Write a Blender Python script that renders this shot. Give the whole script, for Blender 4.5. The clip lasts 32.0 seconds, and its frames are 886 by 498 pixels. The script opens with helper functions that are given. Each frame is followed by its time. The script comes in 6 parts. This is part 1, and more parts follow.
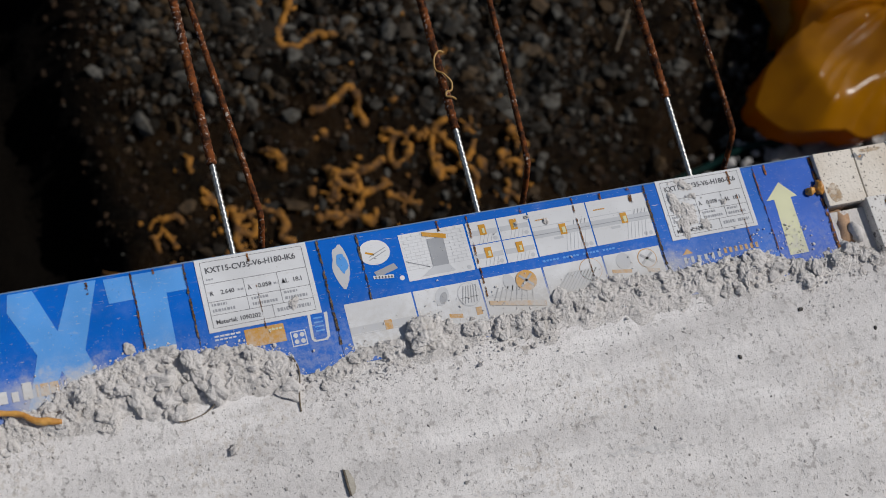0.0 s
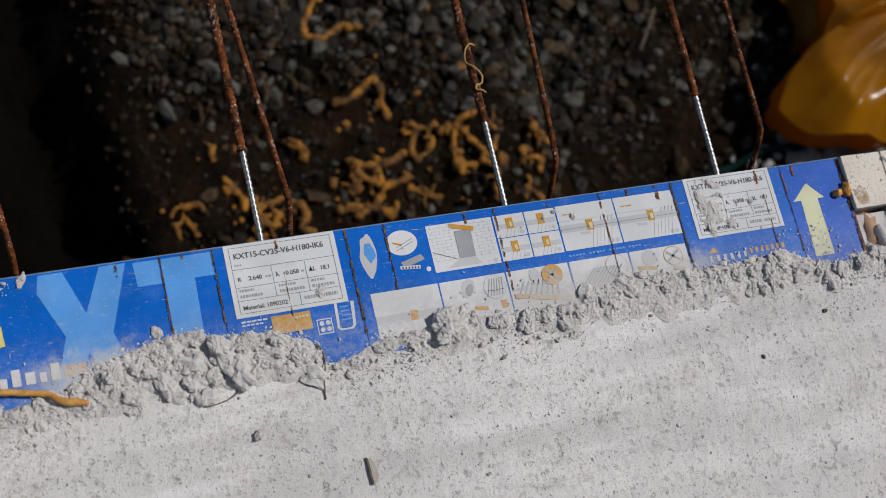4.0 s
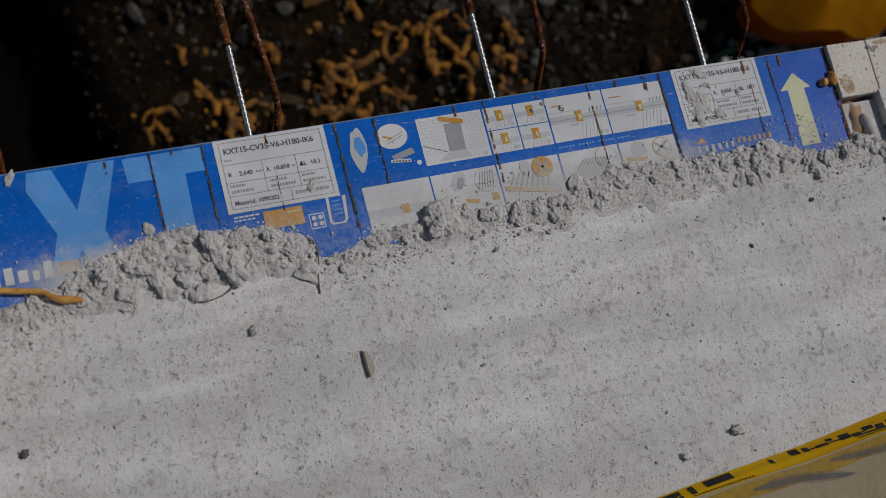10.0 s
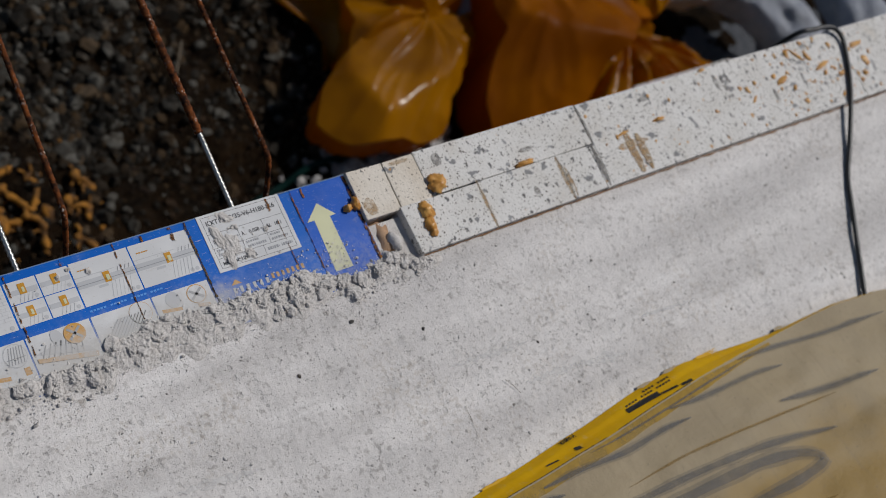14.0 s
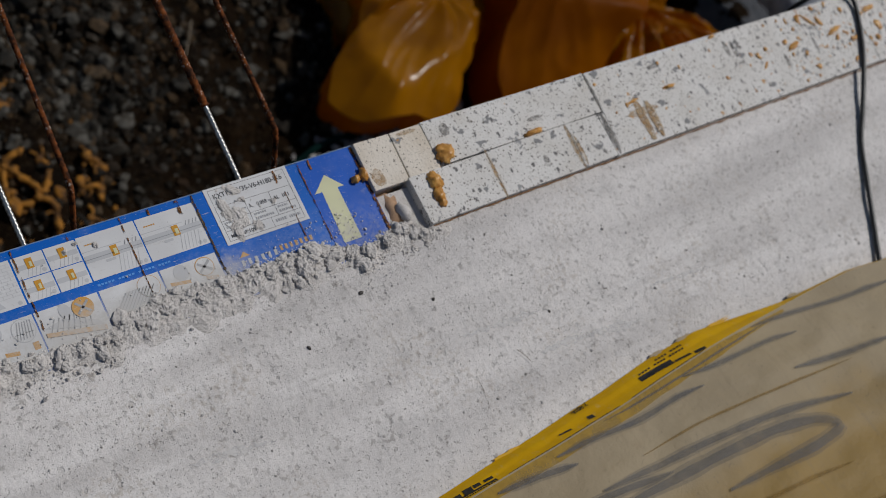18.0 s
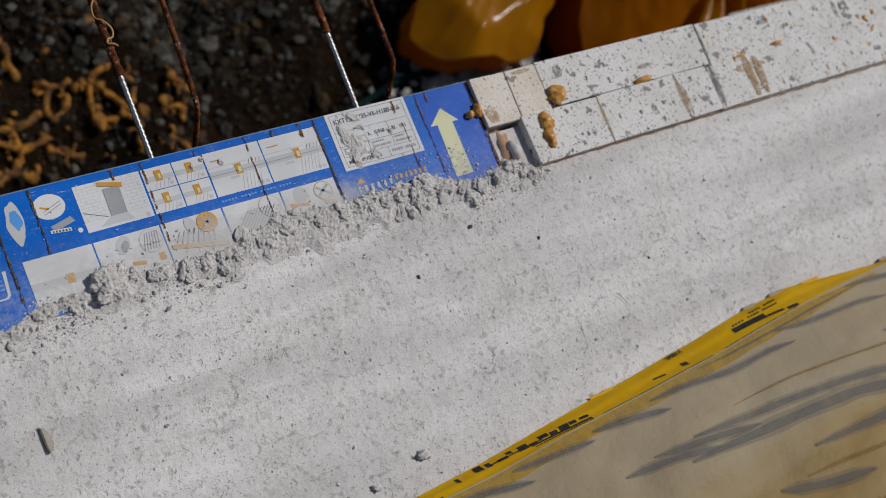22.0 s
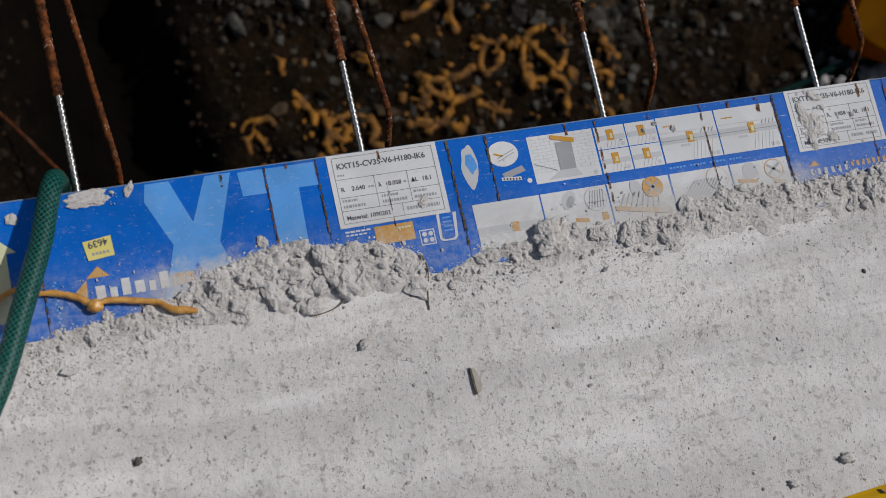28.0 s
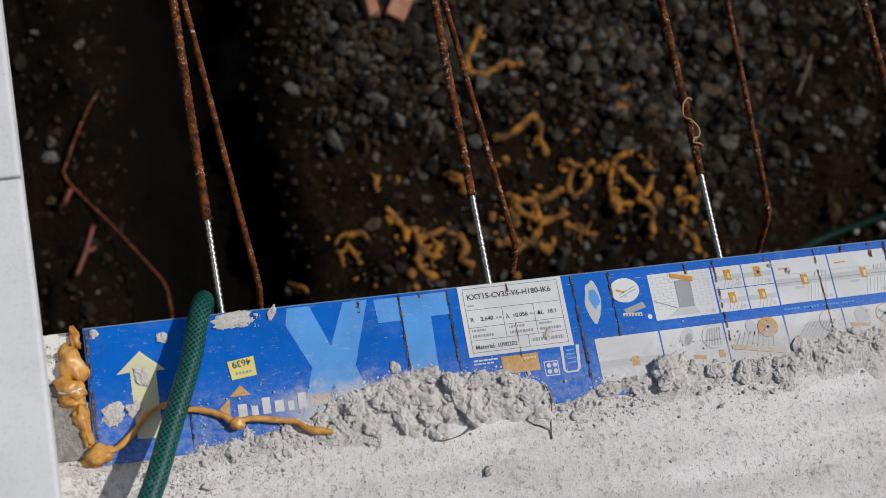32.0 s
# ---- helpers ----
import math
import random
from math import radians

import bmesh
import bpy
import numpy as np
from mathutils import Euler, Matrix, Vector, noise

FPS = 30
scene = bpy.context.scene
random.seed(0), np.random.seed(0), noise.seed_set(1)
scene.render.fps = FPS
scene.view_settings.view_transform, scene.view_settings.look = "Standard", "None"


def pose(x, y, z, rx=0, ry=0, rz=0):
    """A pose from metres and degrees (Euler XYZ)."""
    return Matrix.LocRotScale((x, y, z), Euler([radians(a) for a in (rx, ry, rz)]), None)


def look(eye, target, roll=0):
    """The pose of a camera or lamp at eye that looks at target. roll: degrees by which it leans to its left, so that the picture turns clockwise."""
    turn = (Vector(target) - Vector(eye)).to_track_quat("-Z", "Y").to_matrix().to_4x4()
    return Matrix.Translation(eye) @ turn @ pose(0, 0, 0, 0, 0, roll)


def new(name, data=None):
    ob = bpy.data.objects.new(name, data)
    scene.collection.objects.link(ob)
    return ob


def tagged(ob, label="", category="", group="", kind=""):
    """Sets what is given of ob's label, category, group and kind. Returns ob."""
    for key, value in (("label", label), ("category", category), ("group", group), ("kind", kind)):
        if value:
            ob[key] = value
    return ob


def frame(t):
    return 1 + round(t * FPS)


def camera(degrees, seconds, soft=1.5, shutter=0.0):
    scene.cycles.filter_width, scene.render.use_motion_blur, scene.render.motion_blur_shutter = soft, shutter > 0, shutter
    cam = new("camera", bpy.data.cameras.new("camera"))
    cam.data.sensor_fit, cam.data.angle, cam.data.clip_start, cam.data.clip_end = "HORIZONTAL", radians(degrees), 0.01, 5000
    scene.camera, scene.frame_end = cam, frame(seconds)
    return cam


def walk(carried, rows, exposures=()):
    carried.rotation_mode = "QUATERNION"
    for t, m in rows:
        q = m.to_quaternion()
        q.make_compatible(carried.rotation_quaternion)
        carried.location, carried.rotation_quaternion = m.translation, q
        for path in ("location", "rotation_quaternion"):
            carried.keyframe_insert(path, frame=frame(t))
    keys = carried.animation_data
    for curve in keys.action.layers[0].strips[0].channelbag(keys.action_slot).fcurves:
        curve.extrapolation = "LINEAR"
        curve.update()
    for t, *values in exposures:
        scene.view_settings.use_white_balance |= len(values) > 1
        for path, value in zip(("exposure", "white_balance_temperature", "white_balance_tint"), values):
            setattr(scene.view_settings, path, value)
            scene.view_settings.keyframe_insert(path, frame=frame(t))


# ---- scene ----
cam = camera(36.23, 32.0, 0.9)
PATH = [
    (0, 0.1404, -0.2154, 1.1656, 18.705, -16.067, -15.396),
    (0.5, 0.1411, -0.2168, 1.1661, 18.892, -16.135, -15.403),
    (1, 0.1373, -0.2171, 1.1657, 18.713, -16.202, -14.931),
    (1.5, 0.1355, -0.2168, 1.1650, 18.574, -16.196, -14.648),
    (2, 0.1359, -0.2217, 1.1642, 18.474, -16.035, -14.502),
    (2.5, 0.1365, -0.2201, 1.1614, 17.675, -16.016, -14.164),
    (3, 0.1358, -0.2206, 1.1631, 18.114, -16.052, -14.171),
    (3.5, 0.1312, -0.2188, 1.1635, 18.063, -15.935, -13.808),
    (5.5, 0.1175, -0.2163, 1.1660, 18.570, -16.335, -13.910),
    (6, 0.1172, -0.2167, 1.1662, 18.585, -16.173, -13.662),
    (6.5, 0.1181, -0.2156, 1.1656, 18.071, -16.089, -13.724),
    (7, 0.1181, -0.2129, 1.1646, 17.972, -16.008, -13.899),
    (7.5, 0.1168, -0.2151, 1.1644, 18.181, -15.863, -13.888),
    (8, 0.1165, -0.2150, 1.1647, 18.196, -15.906, -13.892),
    (8.5, 0.1148, -0.2142, 1.1646, 17.874, -16.046, -13.936),
    (9, 0.1115, -0.2217, 1.1588, 16.691, -16.227, -14.472),
    (9.5, 0.0995, -0.2312, 1.1457, 14.438, -16.382, -14.743),
    (10, 0.0984, -0.2242, 1.1489, 14.680, -17.346, -15.155),
    (10.5, 0.1046, -0.2230, 1.1573, 16.240, -17.753, -15.602),
    (11, 0.1429, -0.2320, 1.1769, 18.634, -22.209, -20.537),
    (11.5, 0.1739, -0.2218, 1.2036, 22.607, -26.554, -23.853),
    (12, 0.1969, -0.2219, 1.2192, 25.212, -28.420, -27.249),
    (12.5, 0.1980, -0.2192, 1.2211, 25.426, -28.492, -28.193),
    (13, 0.1915, -0.2257, 1.2183, 25.154, -28.287, -28.772),
    (13.5, 0.1930, -0.2355, 1.2162, 25.192, -28.181, -29.708),
    (14, 0.1875, -0.2324, 1.2155, 25.000, -28.435, -29.503),
    (14.5, 0.1885, -0.2336, 1.2145, 25.359, -28.300, -29.720),
    (16.5, 0.1891, -0.2448, 1.2130, 25.376, -27.701, -29.632),
    (17, 0.1898, -0.2431, 1.2124, 25.104, -27.753, -29.447),
    (17.5, 0.1915, -0.2452, 1.2124, 24.985, -27.546, -29.987),
    (18, 0.1957, -0.2464, 1.2089, 24.474, -27.386, -30.052),
    (18.5, 0.1938, -0.2391, 1.2101, 24.179, -27.526, -30.277),
    (19, 0.1885, -0.2312, 1.2059, 23.740, -27.083, -29.968),
    (19.5, 0.1849, -0.2355, 1.2062, 23.497, -27.269, -29.686),
    (20, 0.1842, -0.2427, 1.2044, 22.927, -27.108, -29.219),
    (20.5, 0.1797, -0.2423, 1.2014, 21.984, -27.223, -28.734),
    (21, 0.1673, -0.2368, 1.1972, 21.394, -27.455, -28.368),
    (21.5, 0.1430, -0.2291, 1.1905, 19.949, -28.085, -26.757),
    (22, 0.1163, -0.2234, 1.1873, 19.978, -27.571, -25.461),
    (22.5, 0.1066, -0.2319, 1.1861, 19.539, -26.556, -23.819),
    (23, 0.1044, -0.2381, 1.1788, 18.477, -25.635, -21.754),
    (23.5, 0.0979, -0.2382, 1.1719, 17.666, -23.567, -20.408),
    (24, 0.0881, -0.2348, 1.1725, 17.099, -22.144, -19.672),
    (24.5, 0.0884, -0.2343, 1.1719, 16.908, -22.397, -19.991),
    (26.5, 0.0905, -0.2363, 1.1445, 14.600, -17.448, -15.524),
    (27, 0.0852, -0.2325, 1.1335, 14.481, -16.190, -13.560),
    (27.5, 0.0799, -0.2206, 1.1370, 14.515, -14.749, -12.396),
    (28, 0.0736, -0.2110, 1.1438, 14.495, -14.444, -12.986),
    (28.5, 0.0512, -0.2019, 1.1467, 13.856, -14.136, -12.803),
    (29, 0.0437, -0.1977, 1.1478, 12.630, -14.178, -13.246),
    (29.5, 0.0280, -0.2052, 1.1514, 13.353, -14.193, -14.122),
    (30, 0.0182, -0.2061, 1.1578, 14.036, -14.043, -14.853),
    (30.5, -0.0022, -0.1938, 1.1632, 14.824, -14.141, -13.722),
    (31, -0.0099, -0.1852, 1.1734, 15.929, -13.598, -11.662),
    (31.5, -0.0066, -0.1841, 1.1757, 16.562, -13.165, -10.620),
    (32, -0.0050, -0.1858, 1.1818, 18.263, -13.006, -10.201),
]
cam.data.dof.use_dof = True
cam.data.dof.focus_distance = 1.30
cam.data.dof.aperture_fstop = 6.3
EXPOSURES = [(0.0, -0.02), (6.0, -0.07), (8.0, -0.10), (9.0, -0.20), (10.0, -0.76), (11.0, -0.98), (12.0, -0.85), (12.6, -0.55), (13.2, -0.30), (16.0, -0.22), (18.0, -0.41), (20.0, -0.34), (24.0, -0.17), (27.0, -0.19), (29.0, -0.29), (30.2, -0.31), (32.0, 0.04)]
walk(cam, [(t, pose(x, y, z, rx, ry, rz)) for t, x, y, z, rx, ry, rz in PATH], EXPOSURES)

# ---- light ----
SUN_DIR = Vector((1.0, 0.10, 1.35)).normalized()
world = bpy.data.worlds.new("sky")
scene.world = world
world.use_nodes = True
sky = world.node_tree.nodes.new("ShaderNodeTexSky")
sky.sky_type, sky.sun_disc = "NISHITA", False
sky.sun_elevation = math.asin(SUN_DIR.z)
sky.sun_rotation = math.atan2(SUN_DIR.x, SUN_DIR.y)
world.node_tree.links.new(sky.outputs[0], world.node_tree.nodes["Background"].inputs[0])
world.node_tree.nodes["Background"].inputs[1].default_value = 0.05
sun = new("sun", bpy.data.lights.new("sun", "SUN"))
sun.data.energy, sun.data.angle, sun.data.color = 3.0, radians(0.5), (1.0, 0.965, 0.92)
sun.matrix_world = look(SUN_DIR * 5, (0, 0, 0))


# ---- materials ----
class Nodes:
    """Short hand for building one node material."""

    def __init__(self, name):
        self.mat = bpy.data.materials.new(name)
        self.mat.use_nodes = True
        self.tree = self.mat.node_tree
        self.bsdf = self.tree.nodes["Principled BSDF"]
        self.place = self.tree.nodes.new("ShaderNodeNewGeometry").outputs["Position"]

    def link(self, a, b):
        self.tree.links.new(a, b)

    def put(self, socket, value):
        if hasattr(value, "is_linked"):
            self.link(value, socket)
        elif isinstance(value, tuple) and len(value) == 3 and socket.type == "RGBA":
            socket.default_value = (*value, 1)
        else:
            socket.default_value = value

    def stretch(self, x, y, z):
        n = self.tree.nodes.new("ShaderNodeMapping")
        self.link(self.place, n.inputs["Vector"])
        n.inputs["Scale"].default_value = (x, y, z)
        return n.outputs[0]

    def noise(self, scale, detail=4.0, rough=0.6, at=None):
        n = self.tree.nodes.new("ShaderNodeTexNoise")
        self.link(at or self.place, n.inputs["Vector"])
        n.inputs["Scale"].default_value, n.inputs["Detail"].default_value, n.inputs["Roughness"].default_value = scale, detail, rough
        return n.outputs["Fac"]

    def cells(self, scale, out="Distance", at=None, feature="F1"):
        n = self.tree.nodes.new("ShaderNodeTexVoronoi")
        n.feature = feature
        self.link(at or self.place, n.inputs["Vector"])
        n.inputs["Scale"].default_value = scale
        return n.outputs[out]

    def ramp(self, fac, lo, hi, a=0.0, b=1.0):
        n = self.tree.nodes.new("ShaderNodeMapRange")
        n.interpolation_type = "SMOOTHSTEP"
        self.put(n.inputs["Value"], fac)
        for key, v in (("From Min", lo), ("From Max", hi), ("To Min", a), ("To Max", b)):
            n.inputs[key].default_value = v
        return n.outputs["Result"]

    def math(self, op, a, b=0.0):
        n = self.tree.nodes.new("ShaderNodeMath")
        n.operation = op
        self.put(n.inputs[0], a)
        self.put(n.inputs[1], b)
        return n.outputs[0]

    def mix(self, fac, a, b):
        n = self.tree.nodes.new("ShaderNodeMix")
        n.data_type = "RGBA"
        self.put(n.inputs[0], fac)
        self.put(n.inputs[6], a)
        self.put(n.inputs[7], b)
        return n.outputs[2]

    def bump(self, height, strength, distance=0.001):
        n = self.tree.nodes.new("ShaderNodeBump")
        self.put(n.inputs["Height"], height)
        n.inputs["Strength"].default_value, n.inputs["Distance"].default_value = strength, distance
        self.link(n.outputs[0], self.bsdf.inputs["Normal"])

    def done(self, color, rough=0.8, metal=0.0, spec=None):
        self.put(self.bsdf.inputs["Base Color"], color)
        self.put(self.bsdf.inputs["Roughness"], rough)
        self.put(self.bsdf.inputs["Metallic"], metal)
        if spec is not None:
            self.bsdf.inputs["Specular IOR Level"].default_value = spec
        return self.mat


def island(n):
    return n.tree.nodes["Geometry"].outputs["Random Per Island"]


def slab_material():
    n = Nodes("trowelled_concrete")
    band = n.noise(1.0, 3, 0.5, n.stretch(2.2, 16, 1))
    drag = n.noise(1.0, 4, 0.65, n.stretch(150, 45, 1))
    spots = n.noise(24, 5, 0.65)
    dabs = n.noise(130, 3, 0.6)
    grain = n.noise(300, 5, 0.8)
    color = n.mix(n.ramp(band, 0.32, 0.68), (0.525, 0.503, 0.490), (0.645, 0.620, 0.604))
    color = n.mix(n.ramp(spots, 0.50, 0.74, 0, 0.55), color, (0.40, 0.385, 0.375))
    color = n.mix(n.math("MULTIPLY", n.ramp(dabs, 0.56, 0.66), n.ramp(spots, 0.38, 0.6, 0.2, 0.85)), color, (0.33, 0.31, 0.295))
    color = n.mix(n.ramp(drag, 0.55, 0.75, 0, 0.35), color, (0.33, 0.325, 0.32))
    color = n.mix(n.ramp(grain, 0.34, 0.44, 0.3, 0), color, (0.27, 0.26, 0.255))
    color = n.mix(n.ramp(grain, 0.56, 0.68, 0, 0.5), color, (0.62, 0.615, 0.61))

    def pits(scale, share, size):
        wob = n.tree.nodes.new("ShaderNodeTexNoise")
        n.link(n.place, wob.inputs["Vector"])
        wob.inputs["Scale"].default_value = scale * 2.2
        add = n.tree.nodes.new("ShaderNodeVectorMath")
        add.operation = "MULTIPLY_ADD"
        n.link(wob.outputs["Color"], add.inputs[0])
        add.inputs[1].default_value = (0.6 / scale,) * 3
        n.link(n.place, add.inputs[2])
        r = n.tree.nodes.new("ShaderNodeSeparateColor")
        n.link(n.cells(scale, "Color", at=add.outputs[0]), r.inputs[0])
        d = n.math("SUBTRACT", n.cells(scale, at=add.outputs[0]), n.math("MULTIPLY", r.outputs[1], 0.12))
        return n.math("MULTIPLY", n.ramp(d, size, size + 0.14, 1, 0), n.math("LESS_THAN", r.outputs[0], share))

    # Sheen of smooth trowel ridges, mixed into the colour as pale streaks.
    sheen_streak = n.math("MULTIPLY", n.ramp(n.noise(1.0, 4, 0.6, n.stretch(4, 30, 1)), 0.50, 0.70), n.ramp(n.noise(5, 2), 0.45, 0.62))
    color = n.mix(n.math("MULTIPLY", sheen_streak, 0.6), color, (0.75, 0.73, 0.715))
    warm = n.math("MULTIPLY", n.ramp(n.noise(9, 3), 0.49, 0.64), n.ramp(n.noise(190, 3, 0.7), 0.5, 0.62))
    color = n.mix(n.math("MULTIPLY", warm, 0.42), color, (0.37, 0.315, 0.255))
    big, mid, small = pits(95, 0.30, 0.13), pits(230, 0.20, 0.09), pits(520, 0.26, 0.14)
    color = n.mix(n.math("MULTIPLY", n.math("MULTIPLY", big, n.ramp(n.noise(420, 3, 0.7), 0.38, 0.6, 0.25, 1.0)), 0.36), color, (0.27, 0.25, 0.23))
    color = n.mix(n.math("MULTIPLY", mid, 0.4), color, (0.16, 0.15, 0.14))
    color = n.mix(n.math("MULTIPLY", small, 0.55), color, (0.17, 0.16, 0.15))
    h = n.math("ADD", n.math("MULTIPLY", grain, 0.55), n.math("MULTIPLY", n.noise(900, 2, 0.6), 0.25))
    h = n.math("ADD", h, n.math("MULTIPLY", n.math("ADD", drag, dabs), 0.55))
    h = n.math("ADD", h, n.math("MULTIPLY", n.noise(62, 3, 0.6), 1.1))
    for hole, deep in ((big, 0.5), (mid, 0.5), (small, 0.35)):
        h = n.math("SUBTRACT", h, n.math("MULTIPLY", hole, deep))
    n.bump(h, 0.85, 0.0014)
    return n.done(color, n.ramp(band, 0.3, 0.7, 0.75, 0.55))


def mortar_material():
    n = Nodes("crumbled_mortar")
    grain = n.noise(480, 4, 0.8)
    big = n.noise(45, 4, 0.6)
    color = n.mix(n.ramp(big, 0.35, 0.65), (0.580, 0.552, 0.528), (0.685, 0.654, 0.630))
    color = n.mix(n.ramp(n.noise(85, 5, 0.7), 0.52, 0.66, 0, 0.28), color, (0.45, 0.40, 0.35))
    color = n.mix(n.ramp(grain, 0.36, 0.46, 0.3, 0), color, (0.27, 0.245, 0.22))
    color = n.mix(n.ramp(island(n), 0.4, 1.0, 0.0, 0.16), color, (0.40, 0.375, 0.35))
    n.bump(n.math("ADD", n.math("ADD", grain, n.noise(190, 4, 0.75)), n.math("MULTIPLY", n.noise(1300, 2), 0.4)), 0.85, 0.0014)
    return n.done(color, 0.94, 0.0, 0.2)


def painted(name, color, dust=0.5, rough=0.32, dustcolor=(0.50, 0.485, 0.465)):
    """Printed plastic with scratches, smears and specks of cement dust."""
    n = Nodes(name)
    smear = n.noise(1.0, 5, 0.7, n.stretch(60, 140, 1))
    speck = n.ramp(n.cells(330), 0.10, 0.22, 1, 0)
    keep = n.ramp(n.noise(70, 2, 0.6), 0.50, 0.62)
    haze = n.ramp(n.noise(26, 4, 0.65), 0.5, 0.8, 0, 0.24)
    xyz = n.tree.nodes.new("ShaderNodeSeparateXYZ")
    n.link(n.place, xyz.inputs[0])
    x, y = xyz.outputs[0], xyz.outputs[1]
    rise = n.math("ADD", y, n.math("MULTIPLY", n.noise(70, 4, 0.7), 0.05))
    low = n.ramp(rise, 0.040, 0.100, 1, 0)
    # dust blown off the mortar over the lower pictures and round the large letters
    sheet_of_dust = n.math("MULTIPLY", n.math("MULTIPLY", n.ramp(x, 0.55, 0.64), n.ramp(x, 0.86, 0.80)), n.ramp(rise, 0.048, 0.088, 1, 0))
    drift = n.math("MULTIPLY", n.math("MULTIPLY", n.ramp(x, 0.13, 0.20), n.ramp(x, 0.33, 0.26)), n.ramp(rise, 0.054, 0.080, 1, 0))
    cover = n.math("MULTIPLY", n.math("MAXIMUM", sheet_of_dust, drift), n.ramp(n.noise(110, 5, 0.75), 0.30, 0.60, 0.58, 0.98))
    dirt = n.math("MAXIMUM", n.math("MULTIPLY", speck, keep), n.ramp(smear, 0.58, 0.74, 0, 0.75))
    dirt = n.math("MULTIPLY", n.math("MAXIMUM", n.math("MAXIMUM", dirt, haze), n.math("MULTIPLY", low, n.ramp(n.noise(150, 4, 0.75), 0.38, 0.62, 0.2, 0.95))), dust)
    scratch = n.math("MULTIPLY", n.ramp(n.noise(1.0, 3, 0.6, n.stretch(70, 620, 1)), 0.64, 0.70), n.ramp(n.noise(38, 2), 0.46, 0.60, 0, 0.75))
    chip = n.math("MULTIPLY", n.ramp(n.noise(420, 3, 0.7), 0.66, 0.70), n.ramp(n.noise(20, 3), 0.45, 0.60, 0, 0.85))
    dirt = n.math("MAXIMUM", dirt, n.math("MAXIMUM", cover, n.math("MAXIMUM", scratch, chip)))
    grime = n.math("MULTIPLY", n.ramp(n.noise(520, 3, 0.7), 0.665, 0.71), n.ramp(n.noise(31, 3), 0.50, 0.62, 0, 0.8))
    tone = n.mix(n.ramp(n.noise(14, 2), 0.35, 0.65), color, tuple(c * 0.86 for c in color))
    tone = n.mix(grime, tone, (0.06, 0.05, 0.04))
    n.bump(n.math("ADD", n.noise(900, 2), n.math("MULTIPLY", dirt, 1.2)), 0.2, 0.0005)
    return n.done(n.mix(dirt, tone, dustcolor), n.ramp(dirt, 0, 0.5, rough, 0.85), 0.0, 0.05)


def run_material(name, dark, light, share):
    """A rusty trickle that has dried in beads, with bare gaps between them."""
    n = Nodes(name)
    bead = n.noise(330, 4, 0.7)
    n.put(n.bsdf.inputs["Alpha"], n.ramp(n.noise(240, 4, 0.75, n.stretch(1, 0.55, 1)), share, share + 0.10, 0.0, 0.96))
    n.bump(bead, 0.9, 0.0012)
    return n.done(n.mix(n.ramp(bead, 0.40, 0.62), dark, light), 0.85, 0.0, 0.25)


def rust_material():
    n = Nodes("rusty_steel")
    a, b = n.noise(90, 5, 0.7), n.noise(420, 3, 0.7)
    color = n.mix(n.ramp(a, 0.35, 0.65), (0.017, 0.007, 0.004), (0.185, 0.052, 0.011))
    color = n.mix(n.ramp(b, 0.55, 0.75, 0, 0.7), color, (0.30, 0.10, 0.026))
    spot = n.math("MULTIPLY", n.ramp(n.noise(300, 3, 0.7), 0.57, 0.64), n.ramp(n.noise(45, 3), 0.50, 0.56))
    color = n.mix(n.math("MULTIPLY", spot, 0.85), color, (0.5, 0.45, 0.4))
    n.bump(b, 0.8, 0.0008)
    return n.done(color, 0.85, 0.0, 0.18)


def plain(name, color, color2, scale, rough, bump=0.3, metal=0.0, fine=600.0, spec=None, dist=0.001):
    n = Nodes(name)
    f = n.noise(fine, 3, 0.65)
    c = n.mix(n.ramp(n.noise(scale, 5, 0.65), 0.35, 0.65), color, color2)
    c = n.mix(n.ramp(f, 0.32, 0.45, 0.25, 0), c, tuple(v * 0.4 for v in color))
    n.bump(f, bump, dist)
    return n.done(c, rough, metal, spec)


